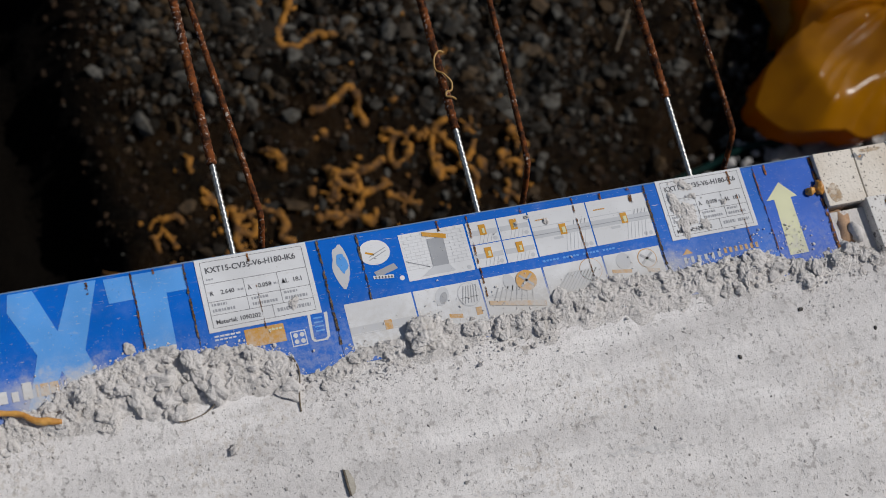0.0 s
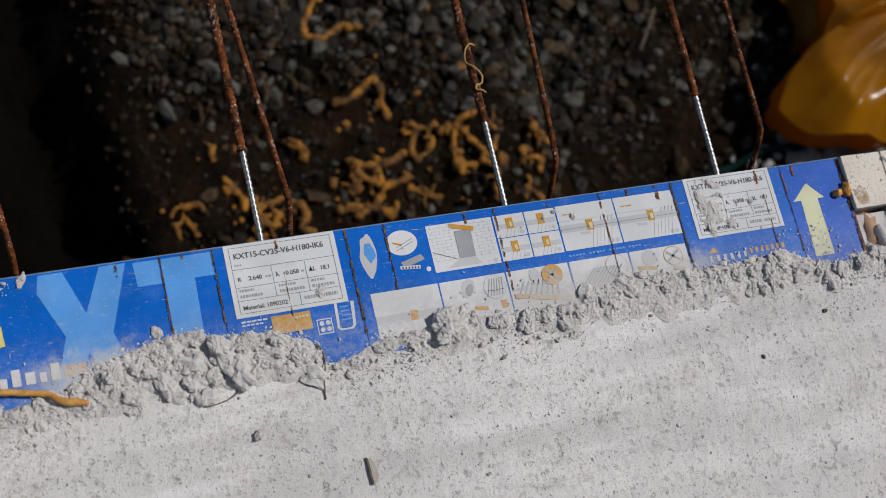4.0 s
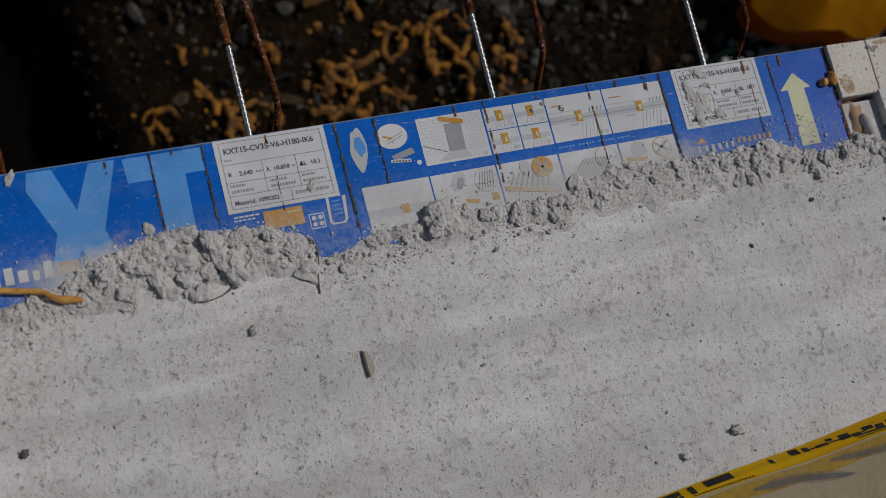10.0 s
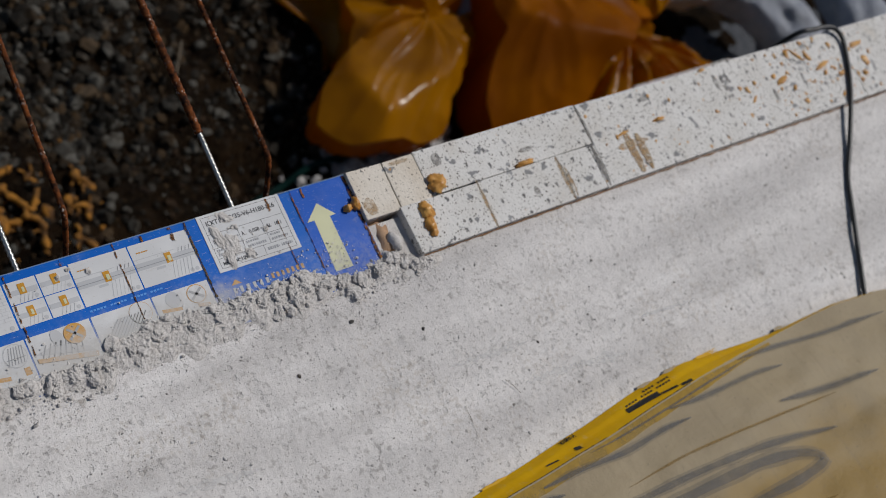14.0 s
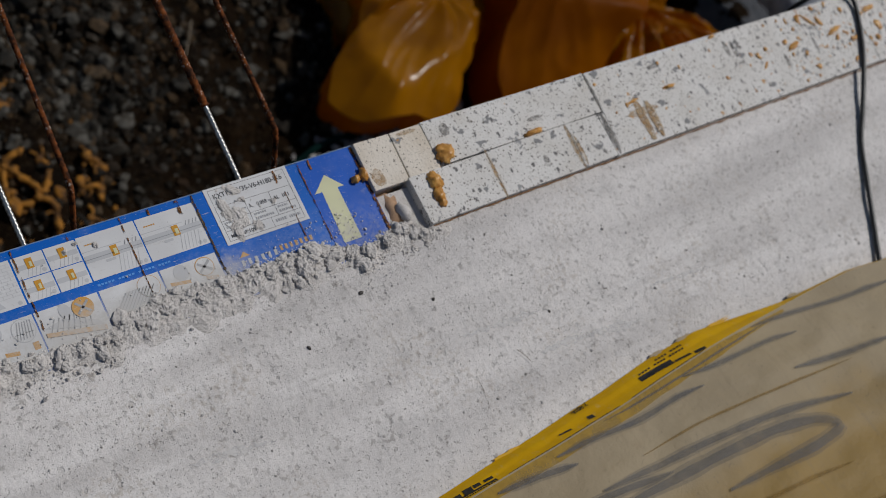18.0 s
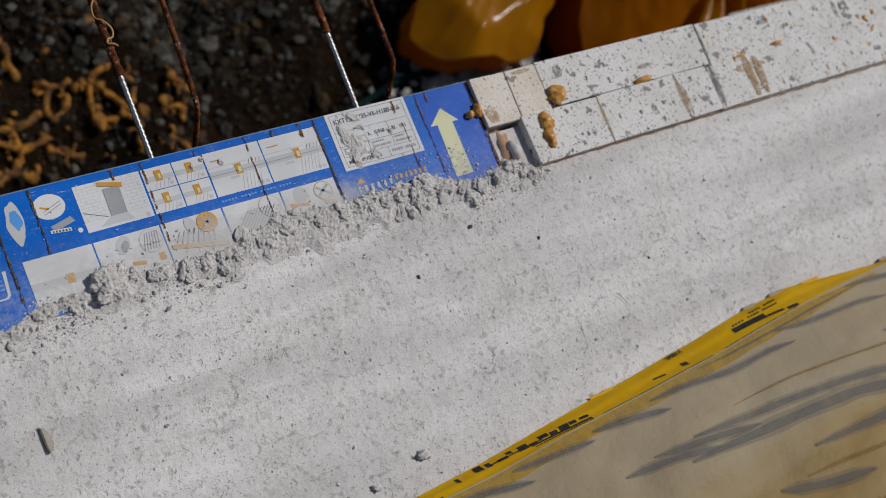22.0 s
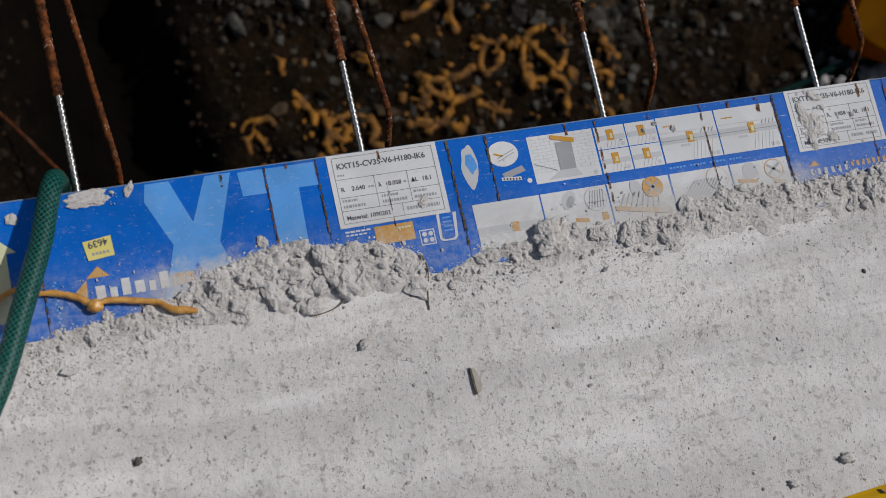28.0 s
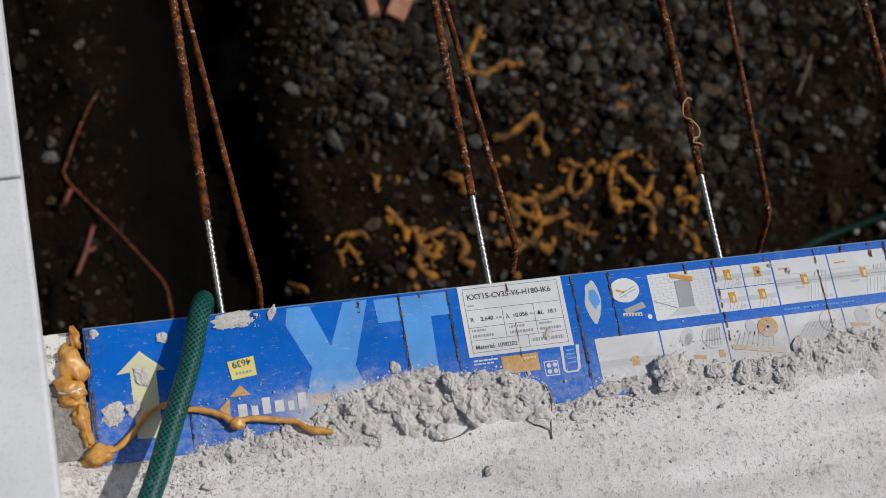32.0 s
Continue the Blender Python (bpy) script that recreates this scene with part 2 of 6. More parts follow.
def eps_material(name, light, dark, much):
    n = Nodes(name)
    bead = n.cells(260)
    color = n.mix(n.ramp(n.noise(18, 4), 0.35, 0.7), light, dark)
    stain = n.ramp(n.noise(9, 4, 0.7), 0.58, 0.78, 0, 0.35)
    color = n.mix(stain, color, (0.50, 0.40, 0.29))

    def fleck(scale, size, share, tint, color, squeeze=(1.0, 1.0, 1.0)):
        wob = n.tree.nodes.new("ShaderNodeTexNoise")
        n.link(n.place, wob.inputs["Vector"])
        wob.inputs["Scale"].default_value = scale * 2.0
        wob.inputs["Detail"].default_value = 3.0
        add = n.tree.nodes.new("ShaderNodeVectorMath")
        add.operation = "MULTIPLY_ADD"
        n.link(wob.outputs["Color"], add.inputs[0])
        add.inputs[1].default_value = (1.1 / scale,) * 3
        n.link(n.stretch(*squeeze), add.inputs[2])
        d = n.cells(scale, at=add.outputs[0])
        r = n.tree.nodes.new("ShaderNodeSeparateColor")
        n.link(n.cells(scale, "Color", at=add.outputs[0]), r.inputs[0])
        m = n.math("MULTIPLY", n.ramp(d, size, size + 0.07, 1, 0), n.math("LESS_THAN", r.outputs[0], share))
        return n.mix(m, color, tint)

    color = fleck(42, 0.22, 0.20 * much, (0.27, 0.27, 0.275), color, (1.0, 0.6, 1.0))
    color = fleck(64, 0.24, 0.26 * much, (0.21, 0.21, 0.215), color, (0.6, 1.0, 1.0))
    color = fleck(125, 0.25, 0.26 * much, (0.13, 0.125, 0.125), color, (1.0, 0.7, 1.0))
    color = fleck(270, 0.26, 0.34 * much, (0.10, 0.085, 0.07), color)
    color = fleck(480, 0.25, 0.24, (0.13, 0.11, 0.09), color)
    color = fleck(80, 0.15, 0.05, (0.45, 0.24, 0.07), color)
    n.bump(n.math("ADD", bead, n.math("MULTIPLY", n.noise(300, 3), 0.6)), 0.35, 0.001)
    return n.done(color, 0.75)


def hose_material():
    n = Nodes("green_braided_hose")
    uv = n.tree.nodes.new("ShaderNodeUVMap")
    xyz = n.tree.nodes.new("ShaderNodeSeparateXYZ")
    n.link(uv.outputs[0], xyz.inputs[0])
    u, v = xyz.outputs[0], xyz.outputs[1]

    def threads(sign):
        s = n.math("ADD", n.math("MULTIPLY", u, 12.0), n.math("MULTIPLY", v, sign * 190.0))
        return n.ramp(n.math("ABSOLUTE", n.math("SUBTRACT", n.math("FRACT", s), 0.5)), 0.07, 0.12, 1, 0)

    net = n.math("MAXIMUM", threads(1), threads(-1))
    base = n.mix(n.ramp(n.noise(60, 3), 0.4, 0.65), (0.0007, 0.018, 0.016), (0.001, 0.029, 0.025))
    color = n.mix(n.math("MULTIPLY", net, 0.9), base, (0.012, 0.16, 0.128))
    color = n.mix(n.ramp(n.noise(120, 4, 0.7), 0.62, 0.75, 0, 0.4), color, (0.3, 0.3, 0.27))
    n.bump(net, 0.5, 0.0009)
    return n.done(color, 0.46, 0.0, 0.28)


def sack_material(yellow):
    n = Nodes("sack_yellow_side" if yellow else "sack_beige_film")
    if yellow:
        color = n.mix(n.ramp(n.noise(12, 4), 0.35, 0.7), (0.52, 0.285, 0.002), (0.60, 0.345, 0.003))
        color = n.mix(n.ramp(n.noise(80, 4, 0.7), 0.58, 0.75, 0, 0.4), color, (0.45, 0.36, 0.18))
        n.bump(n.noise(45, 4), 0.25, 0.004)
        return n.done(color, 0.5, 0.0, 0.1)
    color = n.mix(n.ramp(n.noise(7, 4), 0.3, 0.7), (0.255, 0.200, 0.120), (0.315, 0.25, 0.152))
    xyz = n.tree.nodes.new("ShaderNodeSeparateXYZ")
    n.link(n.place, xyz.inputs[0])
    back = n.math("ADD", xyz.outputs[1], n.math("MULTIPLY", n.noise(5, 3, 0.6, n.stretch(1, 2.4, 1)), 0.16))
    color = n.mix(n.ramp(back, -0.255, -0.36, 0, 0.85), color, (0.265, 0.165, 0.036))
    color = n.mix(n.ramp(n.noise(55, 4, 0.7), 0.55, 0.75, 0, 0.3), color, (0.24, 0.17, 0.09))
    color = n.mix(n.ramp(n.noise(1.0, 5, 0.7, n.stretch(110, 9, 1)), 0.52, 0.70, 0, 0.25), color, (0.19, 0.145, 0.085))
    color = n.mix(n.ramp(n.noise(160, 3, 0.7), 0.62, 0.70, 0, 0.35), color, (0.13, 0.10, 0.06))
    n.bump(n.math("ADD", n.noise(38, 6, 0.7), n.noise(7, 3)), 0.35, 0.005)
    return n.done(color, 0.6, 0.0, 0.3)


def ground_material():
    n = Nodes("wet_soil")
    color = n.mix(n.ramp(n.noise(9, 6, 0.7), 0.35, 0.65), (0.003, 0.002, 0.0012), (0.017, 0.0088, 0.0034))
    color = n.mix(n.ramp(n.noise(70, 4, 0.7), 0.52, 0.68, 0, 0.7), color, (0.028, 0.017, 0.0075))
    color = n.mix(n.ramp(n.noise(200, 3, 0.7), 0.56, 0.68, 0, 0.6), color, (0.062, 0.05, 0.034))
    xyz = n.tree.nodes.new("ShaderNodeSeparateXYZ")
    n.link(n.place, xyz.inputs[0])
    # Shade of the pit painted into the soil as a near-black band.
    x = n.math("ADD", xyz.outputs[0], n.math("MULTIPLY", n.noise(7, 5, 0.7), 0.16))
    pit_shade = n.math("MULTIPLY", n.ramp(x, 0.10, 0.26), n.ramp(x, 0.60, 0.46))
    color = n.mix(n.math("MULTIPLY", pit_shade, 0.96), color, (0.0032, 0.0024, 0.0016))
    # Soil left of the pit is darker as well.
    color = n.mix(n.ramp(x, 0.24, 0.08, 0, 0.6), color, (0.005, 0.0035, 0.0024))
    n.bump(n.noise(60, 6, 0.7), 0.9, 0.02)
    return n.done(color, 0.92, 0.0, 0.06)


def stone_material():
    n = Nodes("crushed_stone")
    r = island(n)
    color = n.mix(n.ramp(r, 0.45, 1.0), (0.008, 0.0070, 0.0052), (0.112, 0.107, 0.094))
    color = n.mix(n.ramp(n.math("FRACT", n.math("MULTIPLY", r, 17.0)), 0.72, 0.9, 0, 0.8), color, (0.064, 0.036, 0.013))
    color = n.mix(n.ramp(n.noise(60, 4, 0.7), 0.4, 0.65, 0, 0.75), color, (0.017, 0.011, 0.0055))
    n.bump(n.noise(150, 4, 0.7), 0.6, 0.004)
    return n.done(color, 0.8, 0.0, 0.2)


def bag_material(name, a, b, through_light, rough=0.3, spec=0.3):
    n = Nodes(name)
    color = n.mix(n.ramp(n.noise(6, 4), 0.35, 0.65), a, b)
    n.bump(n.math("ADD", n.noise(14, 3), n.math("MULTIPLY", n.noise(40, 3), 0.35)), 0.14, 0.008)
    n.done(color, rough, 0.0, spec)
    film = n.tree.nodes.new("ShaderNodeBsdfTranslucent")
    film.inputs[0].default_value = (b[0] * 1.3, b[1] * 1.3, b[2], 1)
    both = n.tree.nodes.new("ShaderNodeMixShader")
    both.inputs[0].default_value = through_light
    n.link(n.bsdf.outputs[0], both.inputs[1])
    n.link(film.outputs[0], both.inputs[2])
    n.link(both.outputs[0], n.tree.nodes["Material Output"].inputs[0])
    return n.mat


MORTAR = mortar_material()
SLAB = slab_material()
EPS = eps_material("white_foam_board", (0.64, 0.625, 0.605), (0.57, 0.55, 0.52), 1.0)
EPSCREAM = eps_material("cream_foam_board", (0.66, 0.605, 0.53), (0.56, 0.49, 0.40), 0.35)
RUST = rust_material()
STAINLESS = plain("stainless_steel", (0.60, 0.60, 0.58), (0.42, 0.41, 0.39), 120, 0.37, 0.2, 1.0)
BLUE = painted("blue_print", (0.004, 0.120, 0.52), 0.32)
DEEPBLUE = painted("deep_blue_print", (0.008, 0.098, 0.50), 0.34)
SKYBLUE = painted("light_blue_print", (0.10, 0.32, 0.72), 0.5)
WHITE = painted("white_print", (0.66, 0.665, 0.675), 0.8, 0.4)
PALEGREY = painted("grey_print", (0.52, 0.53, 0.55), 0.6, 0.4)
FAINTGREY = painted("faint_grey_print", (0.58, 0.585, 0.60), 0.6, 0.4)
MIDGREY = painted("dark_grey_print", (0.33, 0.34, 0.36), 0.5, 0.4)
INK = painted("black_ink", (0.11, 0.11, 0.12), 0.75, 0.5, (0.45, 0.45, 0.45))
ORANGE = painted("orange_print", (0.58, 0.29, 0.04), 0.75)
CREAM = painted("cream_sticker", (0.62, 0.62, 0.40), 0.8)
YELLOWTAG = painted("yellow_sticker", (0.72, 0.63, 0.20), 0.4)
RUSTRUN = run_material("rust_run", (0.055, 0.026, 0.012), (0.30, 0.125, 0.035), 0.43)
DARKRUN = run_material("dark_joint_run", (0.040, 0.030, 0.020), (0.19, 0.135, 0.075), 0.43)
STAIN = plain("rust_stain", (0.30, 0.15, 0.065), (0.13, 0.08, 0.05), 200, 0.9, 0.6)
DIRT = plain("joint_dirt", (0.13, 0.12, 0.10), (0.26, 0.23, 0.19), 260, 0.95, 0.8)
FOAM = plain("cured_orange_foam", (0.46, 0.20, 0.035), (0.62, 0.33, 0.08), 70, 0.4, 0.4, 0, 200)
GROUNDFOAM = plain("weathered_orange_foam", (0.33, 0.135, 0.007), (0.060, 0.024, 0.003), 34, 0.85, 0.5, 0, 150)
HOSE = hose_material()
RUBBER = plain("black_rubber", (0.012, 0.012, 0.013), (0.02, 0.02, 0.022), 50, 0.42, 0.15)
CORE = plain("grey_insulation", (0.30, 0.30, 0.30), (0.22, 0.21, 0.2), 60, 0.9, 0.5)
GROUND = ground_material()
STONE = stone_material()
BLOCK = plain("white_block", (0.67, 0.67, 0.68), (0.61, 0.61, 0.62), 14, 0.85, 0.35, 0, 500)
BRICK = plain("red_brick", (0.30, 0.12, 0.07), (0.38, 0.19, 0.12), 40, 0.9, 0.6)
FELT = plain("grey_blue_felt", (0.30, 0.325, 0.385), (0.40, 0.42, 0.47), 30, 0.98, 0.9, 0, 260, dist=0.006)
DARKMAT = plain("dark_mat", (0.055, 0.062, 0.075), (0.09, 0.095, 0.11), 20, 0.98, 0.9, 0, 220, dist=0.006)
BAG = bag_material("yellow_film", (0.25, 0.095, 0.0003), (0.44, 0.178, 0.0005), 0.45, 0.24)
BAG2 = bag_material("orange_film", (0.20, 0.054, 0.0003), (0.33, 0.100, 0.0005), 0.38, 0.42, 0.05)
BLACKPRINT = plain("black_print", (0.02, 0.02, 0.02), (0.035, 0.033, 0.03), 80, 0.6, 0.1, spec=0.08)
SACKSIDE, SACKTOP = sack_material(True), sack_material(False)
WOOD = plain("weathered_splinter", (0.36, 0.33, 0.28), (0.42, 0.385, 0.325), 200, 0.85, 0.5)
TWIG = plain("dry_fibre", (0.13, 0.10, 0.07), (0.22, 0.18, 0.13), 200, 0.9, 0.3)
REDPLASTIC = plain("red_plastic", (0.15, 0.034, 0.014), (0.08, 0.02, 0.01), 60, 0.6, 0.2)
DARKSTONE = plain("dark_pebble", (0.05, 0.045, 0.04), (0.12, 0.11, 0.10), 300, 0.8, 0.5)
RUBBLE = plain("pale_rubble", (0.38, 0.37, 0.36), (0.20, 0.19, 0.19), 30, 0.95, 0.9, 0, 120)


# ---- building helpers ----
def mesh_of(name, verts, faces, material, smooth=False):
    me = bpy.data.meshes.new(name)
    me.from_pydata([tuple(v) for v in verts], [], faces)
    me.materials.append(material)
    if smooth:
        me.polygons.foreach_set("use_smooth", [True] * len(me.polygons))
    me.update()
    return me


def part(name, me, parent=None, label=""):
    if isinstance(me, bmesh.types.BMesh):
        raise TypeError("give a mesh")
    ob = new(name, me)
    if parent:
        ob.parent = parent
    return tagged(ob, label) if label else ob


def thing(name, label, category, group="", kind="", at=(0, 0, 0)):
    ob = new(name)
    ob.location = at
    return tagged(ob, label, category, group, kind)


def slab_box(x0, y0, z0, x1, y1, z1, material, name="box", bevel=0.0, jitter=0.0):
    """A box with slightly rounded, slightly uneven edges."""
    bm = bmesh.new()
    bmesh.ops.create_cube(bm, size=1)
    for v in bm.verts:
        v.co = Vector(((x0 + x1) / 2 + v.co.x * (x1 - x0), (y0 + y1) / 2 + v.co.y * (y1 - y0), (z0 + z1) / 2 + v.co.z * (z1 - z0)))
        v.co += Vector((random.uniform(-jitter, jitter), random.uniform(-jitter, jitter), 0))
    if bevel:
        bmesh.ops.bevel(bm, geom=bm.edges[:], offset=bevel, segments=2, affect="EDGES", profile=0.6)
    me = bpy.data.meshes.new(name)
    bm.to_mesh(me)
    bm.free()
    me.materials.append(material)
    return me


def plate(points, top, material, name="print", thick=0.0004):
    """A thin flat piece with the given outline."""
    k = len(points)
    verts = [(x, y, top) for x, y in points] + [(x, y, top - thick) for x, y in points]
    area = sum(points[i][0] * points[(i + 1) % k][1] - points[(i + 1) % k][0] * points[i][1] for i in range(k))
    order = list(range(k)) if area > 0 else list(range(k))[::-1]
    faces = [order, [i + k for i in order[::-1]]]
    faces += [[order[i], order[i] + k, order[(i + 1) % k] + k, order[(i + 1) % k]] for i in range(k)]
    return mesh_of(name, verts, faces, material)


def rect(x0, y0, x1, y1):
    return [(x0, y0), (x1, y0), (x1, y1), (x0, y1)]


def oval(x, y, rx, ry, turn=0.0, k=28):
    c, s = math.cos(turn), math.sin(turn)
    return [(x + rx * math.cos(a) * c - ry * math.sin(a) * s, y + rx * math.cos(a) * s + ry * math.sin(a) * c) for a in (i * math.tau / k for i in range(k))]


def ragged(x, y, rx, ry, rough=0.25, k=26, seed=0.0):
    return [(x + rx * r * math.cos(a), y + ry * r * math.sin(a)) for a, r in
            ((i * math.tau / k, 1 + rough * 2 * noise.noise((math.cos(i * math.tau / k) * 1.7 + seed, math.sin(i * math.tau / k) * 1.7, seed * 3.1))) for i in range(k))]


def curve_points(points, step):
    """A smooth run of points through the given ones."""
    pts = [Vector(p) for p in points]
    pts = [2 * pts[0] - pts[1]] + pts + [2 * pts[-1] - pts[-2]]
    out = []
    for i in range(1, len(pts) - 2):
        a, b, c, d = pts[i - 1 : i + 3]
        m = max(2, int((c - b).length / step))
        for j in range(m):
            t = j / m
            out.append(0.5 * (2 * b + (c - a) * t + (2 * a - 5 * b + 4 * c - d) * t * t + (3 * b - a - 3 * c + d) * t ** 3))
    return out + [pts[-2]]


def tube(name, points, radius, material, seg=10, step=0.004, uv=False):
    """A round tube along a smooth line; radius is a number or a function of (metres along, angle)."""
    line = curve_points(points, step)
    side = Vector((0, 0, 1))
    verts, faces, run, runs = [], [], 0.0, []
    for i, p in enumerate(line):
        way = (line[min(i + 1, len(line) - 1)] - line[max(i - 1, 0)]).normalized()
        if i:
            run += (p - line[i - 1]).length
        runs.append(run)
        if abs(side.dot(way)) > 0.97:
            side = Vector((1, 0, 0))
        side = (side - way * side.dot(way)).normalized()
        other = way.cross(side)
        for j in range(seg):
            a = j * math.tau / seg
            r = radius(run, a) if callable(radius) else radius
            verts.append(p + side * (r * math.cos(a)) + other * (r * math.sin(a)))
    for i in range(len(line) - 1):
        for j in range(seg):
            k = (j + 1) % seg
            faces.append((i * seg + j, i * seg + k, (i + 1) * seg + k, (i + 1) * seg + j))
    faces += [list(range(seg))[::-1], list(range((len(line) - 1) * seg, len(line) * seg))]
    me = mesh_of(name, verts, faces, material, True)
    if uv:
        layer = me.uv_layers.new(name="UVMap")
        data = np.zeros((len(me.loops), 2))
        n = 0
        for i in range(len(line) - 1):
            for j in range(seg):
                data[n : n + 4] = [(j / seg, runs[i]), ((j + 1) / seg, runs[i]), ((j + 1) / seg, runs[i + 1]), (j / seg, runs[i + 1])]
                n += 4
        layer.data.foreach_set("uv", data.ravel())
    return me


def sheet(name, xs, ys, height, material, smooth=True):
    """A surface z = height(x, y) over the given grid lines."""
    nx = len(xs)
    verts = [(x, y, height(x, y)) for y in ys for x in xs]
    faces = [(j * nx + i, j * nx + i + 1, (j + 1) * nx + i + 1, (j + 1) * nx + i) for j in range(len(ys) - 1) for i in range(nx - 1)]
    return mesh_of(name, verts, faces, material, smooth)


def ball_shape(level):
    bm = bmesh.new()
    bmesh.ops.create_icosphere(bm, subdivisions=level, radius=1)
    verts = np.array([v.co[:] for v in bm.verts])
    faces = np.array([[v.index for v in f.verts] for f in bm.faces])
    bm.free()
    return verts, faces


BALLS = {level: ball_shape(level) for level in (1, 2, 3, 4)}


def stones(name, spots, material, level=1, flat=0.7, rough=0.3, smooth=False, rng=None):
    """Many uneven stones in one mesh. Each spot: x, y, z, radius."""
    rng = rng or np.random.default_rng(5)
    shape, tris = BALLS[level]
    all_v, all_f = [], []
    for n, (x, y, z, r) in enumerate(spots):
        s = shape * (1 + rng.normal(0, rough, (len(shape), 1)).clip(-0.5, 0.6))
        a = rng.uniform(0, math.tau)
        c, d = math.cos(a), math.sin(a)
        s = s * (rng.uniform(0.75, 1.35), rng.uniform(0.65, 1.0), flat * rng.uniform(0.7, 1.2))
        s = s @ np.array([[c, d, 0], [-d, c, 0], [0, 0, 1]])
        all_v.append(s * r + (x, y, z))
        all_f.append(tris + n * len(shape))
    me = bpy.data.meshes.new(name)
    me.from_pydata(np.concatenate(all_v).tolist(), [], np.concatenate(all_f).tolist())
    me.materials.append(material)
    if smooth:
        me.polygons.foreach_set("use_smooth", [True] * len(me.polygons))
    me.update()
    return me


def blob(name, x, y, z, rx, ry, rz, material, wild=0.35, freq=2.0, seed=0.0, turn=0.0, level=3, soft_faces=True):
    """A soft, lumpy rounded mass."""
    shape, tris = BALLS[level]
    c, s = math.cos(turn), math.sin(turn)
    verts = []
    for v in shape:
        k = 1 + wild * noise.fractal(Vector(v) * freq + Vector((seed, seed * 2, 0)), 0.8, 2.0, 3)
        px, py, pz = v[0] * rx * k, v[1] * ry * k, v[2] * rz * k
        verts.append((x + px * c - py * s, y + px * s + py * c, z + pz))
    return mesh_of(name, verts, tris.tolist(), material, soft_faces)


def crag(name, x, y, z, rx, ry, rz, material, seed, turn=0.0, level=3, rough=0.22):
    """A crumbly lump: uneven at every scale, with small hollows."""
    shape, tris = BALLS[level]
    c, s = math.cos(turn), math.sin(turn)
    verts = []
    for v in shape:
        p = Vector(v) + Vector((seed, seed * 2, 0))
        k = 1 + 0.55 * noise.fractal(p * 1.3, 0.9, 2.0, 2) + rough * noise.fractal(p * 4.0, 0.5, 2.1, 4)
        k -= 0.35 * max(0.0, noise.noise(p * 2.6) - 0.12)
        px, py, pz = v[0] * rx * k, v[1] * ry * k, v[2] * rz * k
        verts.append((x + px * c - py * s, y + px * s + py * c, z + pz))
    return mesh_of(name, verts, tris.tolist(), material, False)


def writing(text, size, material, m, name="printed_text", parent=None):
    """A line of text as a thin mesh, its lower left corner at the pose m."""
    cu = bpy.data.curves.new(name, "FONT")
    cu.body, cu.size, cu.extrude, cu.resolution_u, cu.offset = text, size, 0.0001, 3, size * 0.016
    tmp = new(name, cu)
    me = bpy.data.meshes.new_from_object(tmp.evaluated_get(bpy.context.evaluated_depsgraph_get()))
    bpy.data.objects.remove(tmp)
    me.transform(m)
    me.materials.clear()
    me.materials.append(material)
    return part(name, me, parent)


def lerp(x, table):
    return float(np.interp(x, [a for a, _ in table], [b for _, b in table]))


def smooth(v):
    v = min(1.0, max(0.0, v))
    return v * v * (3 - 2 * v)


def fbm(x, y, scale, octaves=4, z=0.0):
    return noise.fractal((x * scale, y * scale, z), 0.7, 2.1, octaves)


# ---- structure: slab, wall below, ground, side wall ----
def slab_height(x, y):
    if y > -0.002:
        return -0.0015
    near = smooth((-y - 0.002) / 0.02)
    wave = 0.0035 * noise.fractal((x * 1.1, y * 9.0 + x * 0.8, 3.0), 0.8, 2.0, 2)
    return near * (wave + 0.0007 * fbm(x, y, 28, 3, 1.0) + 0.0005 * fbm(x, y, 95, 2, 5.0)) - 0.0012


fl_x = [-6, -3, -1.2, -0.5] + list(np.arange(-0.2, 1.98, 0.0055)) + [2.3, 3, 5, 8]
fl_y = [-6, -3, -1.5, -0.8] + list(np.arange(-0.6, -0.005, 0.0055)) + [-0.003, 0.0, 0.0075]
floor = part("floor", sheet("floor", fl_x, fl_y, slab_height, SLAB))
tagged(floor, "pale grey trowelled concrete slab with fine pits", "floor", kind="structure")
under = part("wall_below", slab_box(-6, -0.35, -1.6, 8, -0.03, -0.185, CORE, "wall_below"))
tagged(under, "plain concrete wall carrying the slab", "wall", kind="structure")
soffit = part("ceiling", slab_box(-6, -6, -0.185, 8, -0.001, -0.012, CORE, "ceiling"))
tagged(soffit, "underside and edge of the concrete slab", "slab", kind="structure")

DEEP = -1.31


def trench(x, y):
    """How far the ground drops: a narrow pit running away from the slab."""
    bend = 0.03 * math.sin(y * 5)
    right = smooth((0.47 + bend - x) / 0.16)
    left = smooth((x - 0.02 + bend) / 0.20)
    return right * left * smooth((2.4 - y) / 0.4)


def ground_height(x, y):
    if x < -2 or x > 6 or y > 3 or y < -1:
        return DEEP + 0.02 * fbm(x, y, 0.3, 2)
    h = 0.05 * fbm(x, y, 2.2, 3, 2.0) + 0.018 * fbm(x, y, 11, 3, 4.0) + 0.007 * fbm(x, y, 45, 2, 6.0)
    return DEEP + h - 0.16 * trench(x, y)


